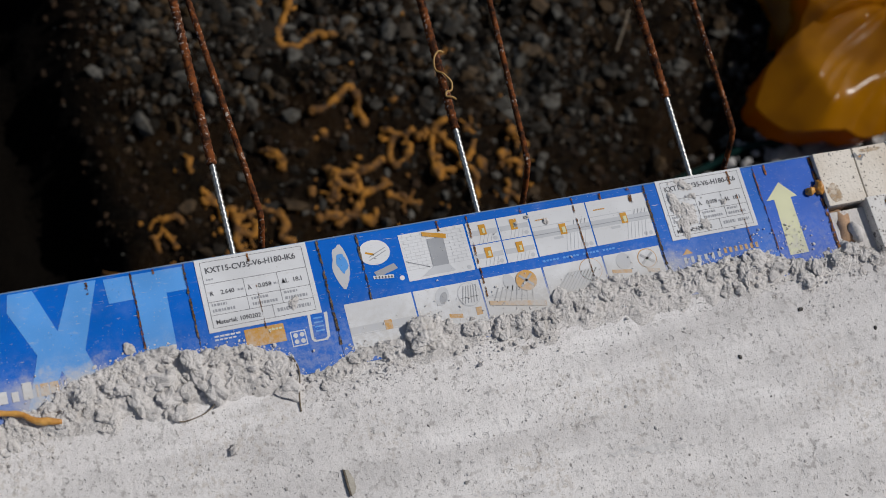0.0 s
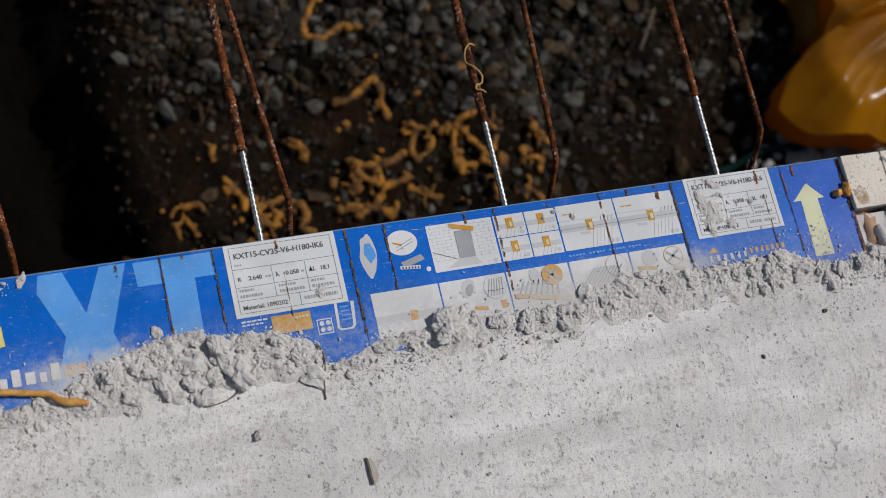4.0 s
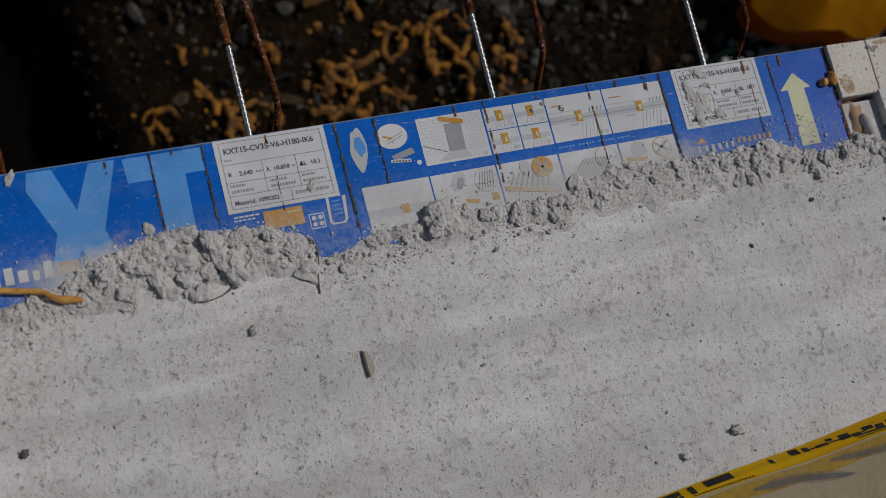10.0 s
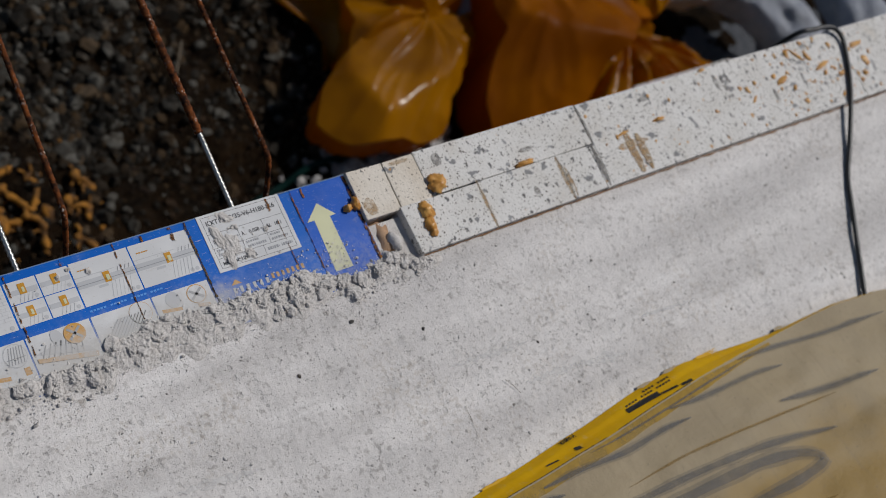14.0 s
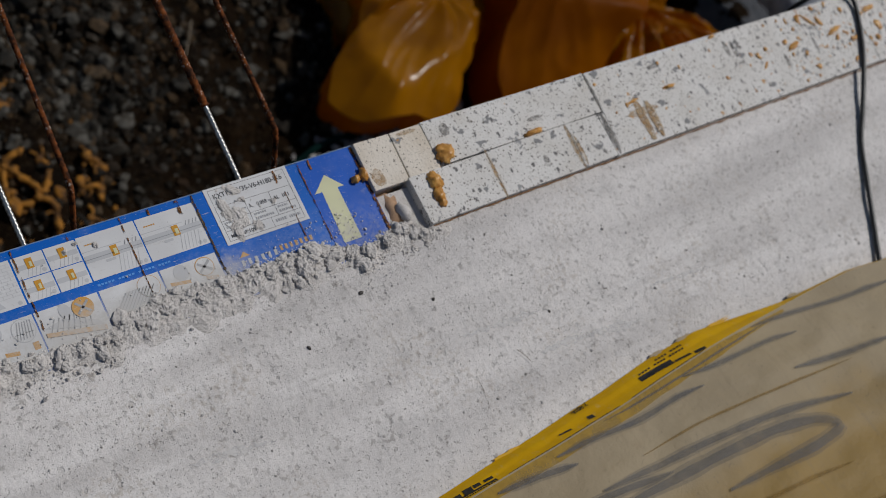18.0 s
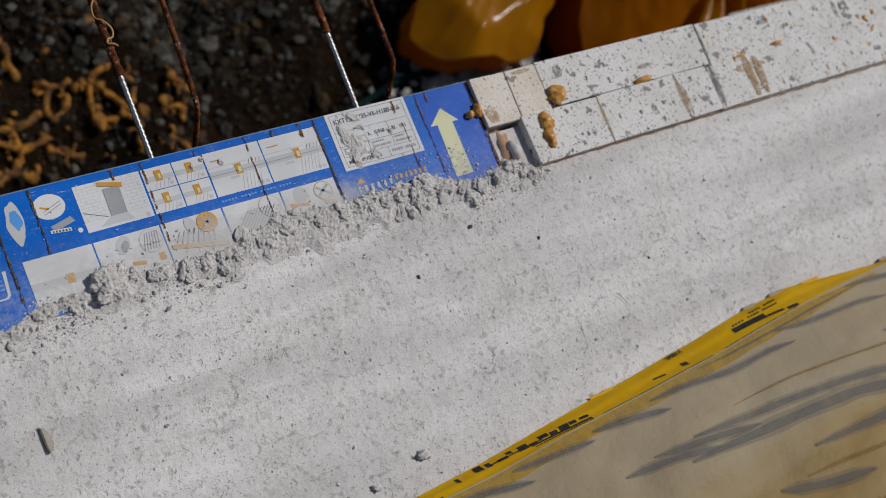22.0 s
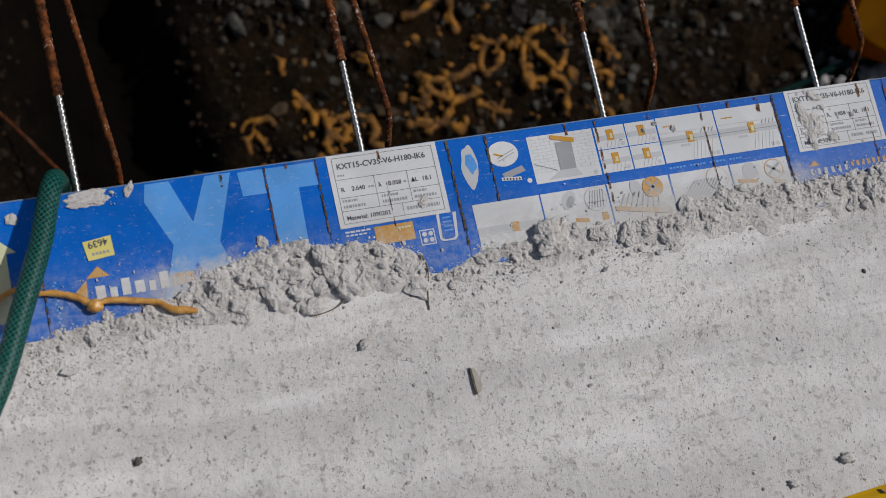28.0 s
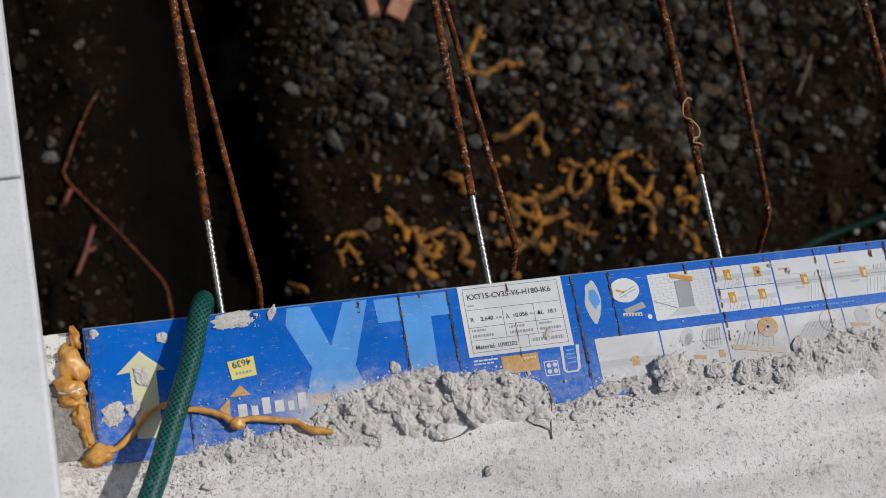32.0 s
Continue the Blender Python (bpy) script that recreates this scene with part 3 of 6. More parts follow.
gr_x = [-80, -30, -10, -4, -2, -1.2] + list(np.arange(-0.8, 4.2, 0.016)) + [4.6, 6, 10, 30, 80]
gr_y = [-80, -30, -10, -4, -2, -0.7] + list(np.arange(-0.1, 1.65, 0.016)) + [2, 2.6, 4, 10, 30, 80]
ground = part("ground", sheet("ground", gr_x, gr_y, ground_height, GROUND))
tagged(ground, "dark wet earth with a narrow pit, its shade in the colour", "ground", kind="structure")

# white panels stacked across the slab edge
for y0, y1, z0, z1, x1 in ((-0.95, 0.448, 0.0005, 0.0985, -0.0022), (-0.95, 0.1908, 0.0987, 0.1970, 0.0), (0.1926, 0.450, 0.0987, 0.1966, 0.0)):
    ob = part("white_panel", slab_box(-0.37, y0, z0, x1, y1, z1, BLOCK, "white_panel", 0.003, 0.0004))
    ob.matrix_world = pose(-0.0285, 0, 0, 0, 0, 1.3)
    tagged(ob, "smooth white building panel stacked across the slab edge", "panel", "stacked white panels")

# ---- insulating element with printed cover ----
element = thing("thermal_break", "blue printed insulation element with protruding reinforcement bars", "insulation element")
part("insulation_core", slab_box(0.001, 0.002, -0.18, 0.999, 0.118, -0.0055, CORE, "insulation_core"), element, "grey insulation body")
part("joint_filler", slab_box(0.003, 0.004, -0.0054, 0.997, 0.1185, -0.0022, DIRT, "joint_filler"), element, "dirt in the cover joints")
CUTS = [0.0, 0.0825, 0.2835, 0.3305, 0.4545, 0.4925, 0.6045, 0.7165, 0.7975, 0.9265, 1.0]
for i, (a, b) in enumerate(zip(CUTS[:-1], CUTS[1:])):
    colour = DEEPBLUE if i == 9 else BLUE
    part("cover_plate", slab_box(a + 0.0002, 0.0, -0.0052, b - 0.0002, 0.1205, 0.0, colour, "cover_plate", 0.0005, 0.0003), element,
         "violet-blue end plate" if i == 9 else "")
part("edge_strip", slab_box(0.0005, 0.1206, -0.012, 0.9995, 0.1216, -0.0002, painted("worn_edge", (0.16, 0.24, 0.38), 0.9), "edge_strip"), element, "thin worn grey-blue edge strip")

PRINT = 0.00025


def mark(points, material, level=0, name="printed_shape", parent=element, label=""):
    return part(name, plate(points, PRINT + 0.0002 * level, material, name, 0.00015), parent, label)


# large light-blue letter shapes
mark([(0.1795, 0.119), (0.2, 0.119), (0.2146, 0.0797), (0.2312, 0.119), (0.254, 0.119), (0.2342, 0.0593), (0.2465, 0.0165), (0.225, 0.0165), (0.2115, 0.045),
      (0.199, 0.0165), (0.1795, 0.0165), (0.1946, 0.062), (0.1765, 0.103)], SKYBLUE, 0, "letter_shape", label="light-blue letter shape")
mark([(0.260, 0.118), (0.2825, 0.118), (0.2825, 0.0958), (0.2612, 0.0957)], SKYBLUE, 0, "letter_shape")
mark([(0.2845, 0.118), (0.3295, 0.118), (0.3295, 0.0966), (0.3115, 0.0966), (0.3095, 0.014), (0.2845, 0.014)], SKYBLUE, 0, "letter_shape")
for outline in ([(0.0461, 0.0956), (0.0666, 0.0768), (0.0584, 0.0765), (0.0579, 0.0171), (0.0367, 0.0191), (0.0362, 0.0775), (0.0246, 0.0768)],
                [(0.9517, 0.0985), (0.9685, 0.081), (0.9603, 0.0806), (0.9604, 0.020), (0.9378, 0.020), (0.9402, 0.0808), (0.9309, 0.0807)]):
    mark(outline, CREAM, 0, "arrow_print", label="cream arrow pointing outwards")
# orange triangles and white bars of the maker's mark
mark([(0.1184, 0.0448), (0.1289, 0.0544), (0.1376, 0.0448)], ORANGE, 0, "logo_shape")
mark([(0.1084, 0.0349), (0.1182, 0.0438), (0.1174, 0.0279)], ORANGE, 0, "logo_shape")
for x0, x1, tall in ((0.1232, 0.1335, 0.0115), (0.1348, 0.1432, 0.0085), (0.1447, 0.1543, 0.0145), (0.1556, 0.1660, 0.0105), (0.1672, 0.1752, 0.0085), (0.1765, 0.1865, 0.0145)):
    y0 = 0.0258 + (x0 - 0.123) * 0.012
    mark(rect(x0 + 0.0012, y0, x1 - 0.0012, y0 + tall), WHITE, 1, "logo_bar")
for x0, x1 in ((0.1885, 0.1905), (0.192, 0.199), (0.2, 0.207)):
    mark(rect(x0, 0.0268, x1, 0.0375), ORANGE, 1, "logo_bar")
for i in range(6):
    mark(rect(0.8175 + i * 0.0078, 0.0325, 0.821 + i * 0.0078, 0.0385), PALEGREY, 0, "logo_bar")
for i in range(7):
    mark(rect(0.8645 + i * 0.0062, 0.0352, 0.8675 + i * 0.0062, 0.0408), ORANGE, 0, "logo_bar")
mark([(0.8175, 0.0415), (0.824, 0.047), (0.8295, 0.0415)], ORANGE, 0, "logo_shape")
for i in range(16):
    mark(rect(0.0905 + 0.0016 * (i % 2), 0.006 + i * 0.0026, 0.0925 + 0.0016 * (i % 2), 0.0078 + i * 0.0026), SKYBLUE, 0, "small_print")


def data_label(x0, y0, w, h, worn):
    """White type label with a ruled table."""
    lab = part("type_label", slab_box(x0, y0, 0.0, x0 + w, y0 + h, 0.0007, WHITE, "type_label", 0.0002), element, "white type label with black table")
    top = 0.0009

    def line(u0, v0, u1, v1, t=0.00035):
        a, b, c, d = x0 + u0 * w, y0 + v0 * h, x0 + u1 * w, y0 + v1 * h
        box = rect(a, b - t / 2, c, d + t / 2) if abs(v1 - v0) < 1e-6 else rect(a - t / 2, b, c + t / 2, d)
        part("ruled_line", plate(box, top, INK, "ruled_line", 0.00012), lab)

    for v in (0.955, 0.655, 0.405, 0.225, 0.055):
        line(0.045, v, 0.955, v)
    for u in (0.045, 0.955):
        line(u, 0.055, u, 0.955)
    for u in (0.385, 0.685):
        line(u, 0.225, u, 0.655)
    line(0.585, 0.055, 0.585, 0.225)

    def words(text, u, v, size):
        writing(text, size, INK, Matrix.Translation((x0 + u * w, y0 + v * h, top)), "printed_text", lab)

    words("KXT15-CV35-V6-H180-IK6", 0.075, 0.80, 0.0074)
    words("R", 0.075, 0.49, 0.0056)
    words("2.640", 0.17, 0.49, 0.0056)
    words("\u03bb", 0.41, 0.49, 0.0056)
    words("\u0394L", 0.71, 0.49, 0.0056)
    words("0.058", 0.50, 0.49, 0.0056)
    words("18.1", 0.81, 0.49, 0.0056)
    words("Material: 1090202", 0.075, 0.10, 0.0056)
    for u, v, k, t in ((0.07, 0.70, 0.06, 0.0016), (0.32, 0.5, 0.05, 0.0018), (0.64, 0.5, 0.035, 0.0018), (0.07, 0.345, 0.13, 0.0022), (0.07, 0.265, 0.2, 0.0026),
                       (0.42, 0.345, 0.15, 0.0022), (0.42, 0.265, 0.22, 0.0026), (0.71, 0.345, 0.12, 0.0022), (0.71, 0.265, 0.2, 0.0026), (0.62, 0.12, 0.14, 0.0032), (0.79, 0.12, 0.13, 0.0032)):
        a, m = 0.0, 0
        while a < k:
            b = a + 0.012 + 0.012 * ((m * 7 + int(u * 50)) % 3) / 2
            part("unreadable_bar", plate(rect(x0 + (u + a) * w, y0 + v * h, x0 + (u + min(b, k)) * w, y0 + v * h + t), top, MIDGREY, "unreadable_bar", 0.00012), lab)
            a, m = b + 0.008, m + 1
    return lab


data_label(0.3405, 0.0528, 0.1035, 0.0682, False)
data_label(0.8115, 0.0575, 0.1005, 0.0640, True)
# small prints beside the label
for i in range(5):
    mark(rect(0.3442 + i * 0.0048, 0.0482, 0.3482 + i * 0.0048, 0.0498), WHITE, 0, "small_print")
    mark(rect(0.3442 + i * 0.004, 0.0452, 0.3472 + i * 0.004, 0.0466), WHITE, 0, "small_print")
mark(rect(0.3708, 0.0335, 0.4068, 0.0502), ORANGE, 0, "orange_panel")
for i in range(4):
    mark(rect(0.3925 + i * 0.0032, 0.0452, 0.3950 + i * 0.0032, 0.0470), CREAM, 1, "small_print")
mark(rect(0.4108, 0.0264, 0.4250, 0.0406), WHITE, 0, "logo_shape")
mark(rect(0.4118, 0.0274, 0.4240, 0.0396), BLUE, 1, "logo_shape")
for a, b in ((0.4126, 0.0282), (0.4126, 0.034), (0.4186, 0.0282), (0.4186, 0.034)):
    mark(oval(a + 0.0026, b + 0.0024, 0.0022, 0.0022, 0, 12), WHITE, 2, "logo_shape")
mark([(0.4288, 0.030), (0.4315, 0.0272), (0.4432, 0.0272), (0.4462, 0.030), (0.4488, 0.0528), (0.4300, 0.0528)], WHITE, 0, "logo_shape")
mark([(0.4315, 0.0305), (0.4335, 0.0288), (0.4415, 0.0288), (0.4437, 0.0305), (0.4455, 0.0532), (0.4328, 0.0532)], BLUE, 1, "logo_shape")
for i in range(4):
    mark(rect(0.4345, 0.036 + i * 0.004, 0.443, 0.0374 + i * 0.004), SKYBLUE, 2, "small_print")
# yellow price tag, upside down
tag = part("price_tag", plate([(0.1202, 0.0763), (0.1439, 0.0793), (0.1449, 0.0618), (0.1226, 0.0595)], 0.0009, YELLOWTAG, "price_tag", 0.0007), element, "small yellow sticker")
writing("4639", 0.0085, INK, pose(0.1405, 0.0775, 0.0011, 0, 0, 187), "printed_text", tag)
for i in range(5):
    part("unreadable_bar", plate(rect(0.1265 + i * 0.003, 0.0638 + 0.0002 * i, 0.1287 + i * 0.003, 0.066 + 0.0002 * i), 0.0011, MIDGREY, "unreadable_bar", 0.0002), tag)


# pictogram panels
def panel(x0, y0, x1, y1):
    return mark(rect(x0, y0, x1, y1), WHITE, 0, "picture_panel")


for shape, tint, level in ((ragged(0.4725, 0.0925, 0.0088, 0.0195, 0.16, 30, 2.4), PALEGREY, 0), (ragged(0.4735, 0.0950, 0.0050, 0.0100, 0.2, 24, 5.1), SKYBLUE, 1)):
    mark(shape, tint, level, "plain_print", label="pale plain printed shape")
mark(oval(0.5062, 0.0998, 0.0153, 0.0122), WHITE, 0, "oval_print")
mark([(0.497, 0.1), (0.505, 0.097), (0.506, 0.0985), (0.498, 0.1015)], ORANGE, 1)
for k in range(2):
    mark([(0.5, 0.0925 + k * 0.003), (0.5175, 0.0995 + k * 0.003), (0.5175, 0.1003 + k * 0.003), (0.5, 0.0933 + k * 0.003)], MIDGREY, 1, "printed_line")
mark([(0.501, 0.081), (0.522, 0.0865), (0.525, 0.081), (0.504, 0.0755)], MIDGREY, 0)
mark([(0.4995, 0.0775), (0.519, 0.076), (0.519, 0.0725), (0.4995, 0.0745)], WHITE, 1)
for k in range(6):
    mark(oval(0.502 + k * 0.003, 0.0756 - k * 0.0003, 0.0009, 0.0012, 0, 8), INK, 2)
mark(oval(0.5265, 0.071, 0.0024, 0.0024, 0, 14), WHITE, 0)
p1 = panel(0.5325, 0.0660, 0.5992, 0.1122)
for r in range(11):
    y = 0.0765 + r * 0.0032
    part("printed_line", plate(rect(0.5335, y, 0.5982, y + 0.0004), PRINT + 0.0002, FAINTGREY, "printed_line", 0.00015), p1)
    for k in range(7):
        x = 0.536 + k * 0.009 + 0.0045 * (r % 2)
        if not 0.556 < x < 0.577:
            part("printed_line", plate(rect(x, y, x + 0.0004, y + 0.0032), PRINT + 0.0002, FAINTGREY, "printed_line", 0.00015), p1)
mark([(0.5595, 0.1035), (0.5762, 0.1035), (0.5752, 0.0762), (0.559, 0.0762)], MIDGREY, 2)
mark([(0.546, 0.0685), (0.580, 0.0688), (0.5752, 0.0762), (0.559, 0.0762)], PALEGREY, 2)
mark([(0.5560, 0.1113), (0.5795, 0.1056), (0.5785, 0.1012), (0.5558, 0.1072)], ORANGE, 3)
mark([(0.534, 0.086), (0.556, 0.077), (0.556, 0.076), (0.534, 0.085)], MIDGREY, 1, "printed_line")
mark(oval(0.594, 0.0695, 0.0022, 0.0022, 0, 12), PALEGREY, 1)
for gx0, gx1 in ((0.6012, 0.6325), (0.6338, 0.6655)):
    for gy0, gy1 in ((0.0665, 0.0890), (0.0898, 0.1122)):
        panel(gx0, gy0, gx1, gy1)
        mark(rect(gx0 + 0.001, gy0 + 0.0085, gx1 - 0.001, gy0 + 0.0135), PALEGREY, 1)
        cx = (gx0 + gx1) / 2
        mark(rect(cx - 0.0035, gy0 + 0.0082, cx + 0.0035, gy0 + 0.0188), ORANGE, 2)
        mark(rect(cx - 0.0005, gy0 + 0.0098, cx + 0.002, gy0 + 0.015), CREAM, 3)
        for k in range(4):
            a = gx0 + 0.009 + k * 0.004
            mark([(a, gy0 + 0.0005), (a + 0.0005, gy0 + 0.0005), (a + 0.004, gy0 + 0.008), (a + 0.0035, gy0 + 0.008)], PALEGREY, 1, "printed_line")
        mark(oval(gx1 - 0.0045, gy0 + 0.0035, 0.0021, 0.0021, 0, 12), PALEGREY, 1)
for gx0, gx1, ox in ((0.6672, 0.7288, 0.699), (0.7302, 0.7955, 0.7665)):
    panel(gx0, 0.0668, gx1, 0.1128)
    mark(rect(gx0 + 0.0005, 0.0850, gx1 - 0.0005, 0.0925), PALEGREY, 1)
    mark(rect(gx0 + 0.0005, 0.0878, gx1 - 0.0005, 0.0885), MIDGREY, 2, "printed_line")
    mark(rect(gx0 + 0.0005, 0.0962, ox + 0.01, 0.0968), PALEGREY, 1, "printed_line")
    mark(rect(ox - 0.0035, 0.0846, ox + 0.0035, 0.0955), ORANGE, 2)
    mark(rect(ox - 0.001, 0.0862, ox + 0.0025, 0.092), CREAM, 3)
    for k in range(6):
        a = ox - 0.002 + k * 0.004
        mark([(a, 0.068), (a + 0.0005, 0.068), (a + 0.005, 0.0845), (a + 0.0045, 0.0845)], PALEGREY, 1, "printed_line")
    for k in range(4):
        mark([(ox + 0.012 + k * 0.004, 0.0925), (ox + 0.0125 + k * 0.004, 0.0925), (ox + 0.0145 + k * 0.004, 0.097), (ox + 0.014 + k * 0.004, 0.097)], MIDGREY, 2, "printed_line")
    for k in range(5):
        mark(rect(gx0 + 0.006 + k * 0.0026, 0.1025, gx0 + 0.008 + k * 0.0026, 0.1038), ORANGE, 1, "small_print")
    for k in range(2):
        mark(oval(gx1 - 0.0045 - k * 0.0055, 0.0705, 0.0022, 0.0022, 0, 12), PALEGREY, 1)
    mark([(gx0 + 0.02, 0.0835), (gx0 + 0.03, 0.0835), (gx0 + 0.03, 0.081), (gx0 + 0.02, 0.081)], PALEGREY, 1)
for k in range(22):
    if k % 6 != 5:
        mark(rect(0.669 + k * 0.0036, 0.0608, 0.6716 + k * 0.0036, 0.0626), SKYBLUE, 0, "small_print")
for gx0, gx1 in ((0.4655, 0.5312), (0.5328, 0.5990), (0.6006, 0.6648), (0.6668, 0.7302), (0.7320, 0.7945)):
    panel(gx0, 0.004, gx1, 0.0560)
mark(rect(0.466, 0.027, 0.531, 0.0335), PALEGREY, 1)
mark(rect(0.499, 0.0255, 0.506, 0.0345), ORANGE, 2)
mark(rect(0.466, 0.0255, 0.531, 0.0262), PALEGREY, 1, "printed_line")
mark(oval(0.5595, 0.0465, 0.0065, 0.0095, -0.5), PALEGREY, 1)
mark(oval(0.5605, 0.0445, 0.0035, 0.006, -0.5), MIDGREY, 2)
mark(oval(0.586, 0.0435, 0.0115, 0.0118), PALEGREY, 1)
mark(oval(0.586, 0.0435, 0.0107, 0.011), WHITE, 2)
for k in range(6):
    mark([(0.577 + k * 0.003, 0.0355), (0.5778 + k * 0.003, 0.0352), (0.5828 + k * 0.0025, 0.052), (0.582 + k * 0.0025, 0.0523)], MIDGREY, 3, "printed_line")
mark(rect(0.577, 0.0405, 0.595, 0.0412), MIDGREY, 3, "printed_line")
mark([(0.562, 0.0245), (0.575, 0.0225), (0.575, 0.0265), (0.562, 0.0285)], ORANGE, 1)
mark(rect(0.589, 0.0225, 0.595, 0.030), ORANGE, 1)
mark([(0.603, 0.0375), (0.6255, 0.0425), (0.655, 0.0305), (0.660, 0.0245)], PALEGREY, 1)
for k in range(8):
    mark([(0.606 + k * 0.006, 0.0275), (0.607 + k * 0.006, 0.0272), (0.617 + k * 0.005, 0.044), (0.616 + k * 0.005, 0.0442)], MIDGREY, 2, "printed_line")
mark([(0.604, 0.0335), (0.661, 0.0235), (0.6602, 0.0182), (0.604, 0.0292)], ORANGE, 3)
mark(oval(0.629, 0.0475, 0.0058, 0.0085, 0.2), PALEGREY, 2)
mark(oval(0.6465, 0.0465, 0.0108, 0.0102), ORANGE, 3)
for turn in (0.7, -0.75):
    c, s = math.cos(turn) * 0.0085, math.sin(turn) * 0.0085
    mark([(0.6465 - c - s * 0.14, 0.0465 - s + c * 0.14), (0.6465 - c + s * 0.14, 0.0465 - s - c * 0.14), (0.6465 + c + s * 0.14, 0.0465 + s - c * 0.14), (0.6465 + c - s * 0.14, 0.0465 + s + c * 0.14)], MIDGREY, 4)
mark([(0.671, 0.0265), (0.690, 0.046), (0.725, 0.0475), (0.708, 0.028)], PALEGREY, 1)
for k in range(9):
    mark([(0.673 + k * 0.004, 0.0275), (0.674 + k * 0.004, 0.0275), (0.692 + k * 0.0037, 0.046), (0.691 + k * 0.0037, 0.046)], MIDGREY, 2, "printed_line")
mark(oval(0.7155, 0.045, 0.012, 0.0115), ORANGE, 1)
mark(oval(0.7155, 0.045, 0.0115, 0.011), WHITE, 2)
mark(oval(0.752, 0.047, 0.008, 0.0085), PALEGREY, 1)
mark([(0.737, 0.0405), (0.758, 0.0375), (0.758, 0.034), (0.737, 0.0368)], ORANGE, 1)
mark(oval(0.778, 0.0455, 0.0105, 0.010), ORANGE, 1)
mark(oval(0.778, 0.0455, 0.0096, 0.0091), WHITE, 2)
mark([(0.772, 0.051), (0.7855, 0.0415), (0.784, 0.0395), (0.7705, 0.049)], MIDGREY, 3)
mark([(0.7705, 0.0415), (0.784, 0.0515), (0.7855, 0.0495), (0.772, 0.0395)], MIDGREY, 3)
mark([(0.775, 0.0355), (0.788, 0.033), (0.788, 0.029), (0.775, 0.0315)], ORANGE, 1)

# rust runs and dirt lines on the cover
for x, y0, y1, w in ((0.2837, 0.05, 0.1195, 0.0016), (0.3303, 0.045, 0.1195, 0.0018), (0.4545, 0.02, 0.1195, 0.0022), (0.4925, 0.056, 0.1195, 0.0018), (0.604, 0.036, 0.1195, 0.0014), (0.7163, 0.037, 0.1195, 0.0012),
                     (0.797, 0.035, 0.1195, 0.0024), (0.926, 0.028, 0.1195, 0.0013), (0.245, 0.107, 0.118, 0.0022), (0.3035, 0.115, 0.1195, 0.0016), (0.5735, 0.109, 0.1195, 0.002), (0.7475, 0.113, 0.1195, 0.002), (0.7795, 0.104, 0.1195, 0.0028),
                     (0.389, 0.111, 0.1195, 0.0022), (0.391, 0.048, 0.089, 0.0008), (0.895, 0.105, 0.1195, 0.0024), (0.8985, 0.035, 0.094, 0.0009), (0.940, 0.108, 0.1195, 0.0022), (0.66, 0.112, 0.1195, 0.0016),
                     (0.0835, 0.012, 0.085, 0.0016), (0.9968, 0.012, 0.119, 0.0034), (0.0032, 0.010, 0.119, 0.0022)):
    w = 0.95 * w
    k = max(6, int((y1 - y0) / 0.002))
    left = [(x - w * (0.55 + 0.5 * noise.noise((x * 900, i * 0.9, 1))) + 0.0004 * noise.noise((x * 300, i * 0.22, 7)), y0 + (y1 - y0) * i / k) for i in range(k + 1)]
    right = [(x + w * (0.55 + 0.5 * noise.noise((x * 900, i * 0.9, 9))) + 0.0004 * noise.noise((x * 300, i * 0.22, 7)), y0 + (y1 - y0) * i / k) for i in range(k, -1, -1)]
    mark(left + right, DARKRUN if x in (0.4545, 0.4925, 0.797, 0.0835, 0.3303) else RUSTRUN, 4, "rust_run")


# reinforcement bars
def ribbed(r, depth, pitch):
    def radius(run, a):
        wave = math.sin((run / pitch) * math.tau + (1.6 if math.sin(a) > 0 else -1.6) * math.cos(a))
        return r + depth * max(0.0, wave) + (depth * 0.5 if abs(math.sin(a)) < 0.2 else 0)
    return radius


for x0, x1 in ((0.1253, 0.1185), (0.3842, 0.3828), (0.6318, 0.6352), (0.8750, 0.8808)):
    way = lambda y: (x0 + (x1 - x0) * (y - 0.13) / 0.32, y, -0.035)
    part("stainless_bar", tube("stainless_bar", [way(0.02), way(0.12), way(0.18), way(0.2235)], ribbed(0.0028, 0.0007, 0.0058), STAINLESS, 12, 0.0011), element, "bright ribbed stainless bar")
    part("rusty_bar", tube("rusty_bar", [way(0.2225), way(0.35), way(0.5), way(0.66)], ribbed(0.0041, 0.0008, 0.0072), RUST, 12, 0.0014), element, "rusty brown ribbed bar")
    part("weld_collar", blob("weld_collar", *way(0.223), 0.0052, 0.0026, 0.0052, RUST, 0.2, 2, x0, 0, 2), element, "dark weld collar")
for (xa, ya), (xb, yb) in (((0.1630, 0.150), (0.1285, 0.455)), ((0.4185, 0.163), (0.3920, 0.452)), ((0.6995, 0.171), (0.7205, 0.56)), ((0.9435, 0.171), (0.9512, 0.56))):
    dx = (xb - xa) / (yb - ya)
    pts = [(xa + 0.004, ya - 0.075, -0.155), (xa + 0.002, ya - 0.038, -0.100), (xa + 0.001, ya - 0.012, -0.058), (xa, ya, -0.040), (xa + dx * 0.016, ya + 0.016, -0.035), (xa + dx * 0.12, ya + 0.12, -0.035), (xb, yb, -0.035)]
    part("shear_bar", tube("shear_bar", pts, ribbed(0.0029, 0.0006, 0.0060), RUST, 10, 0.0016), element, "thin rusty bent bar")

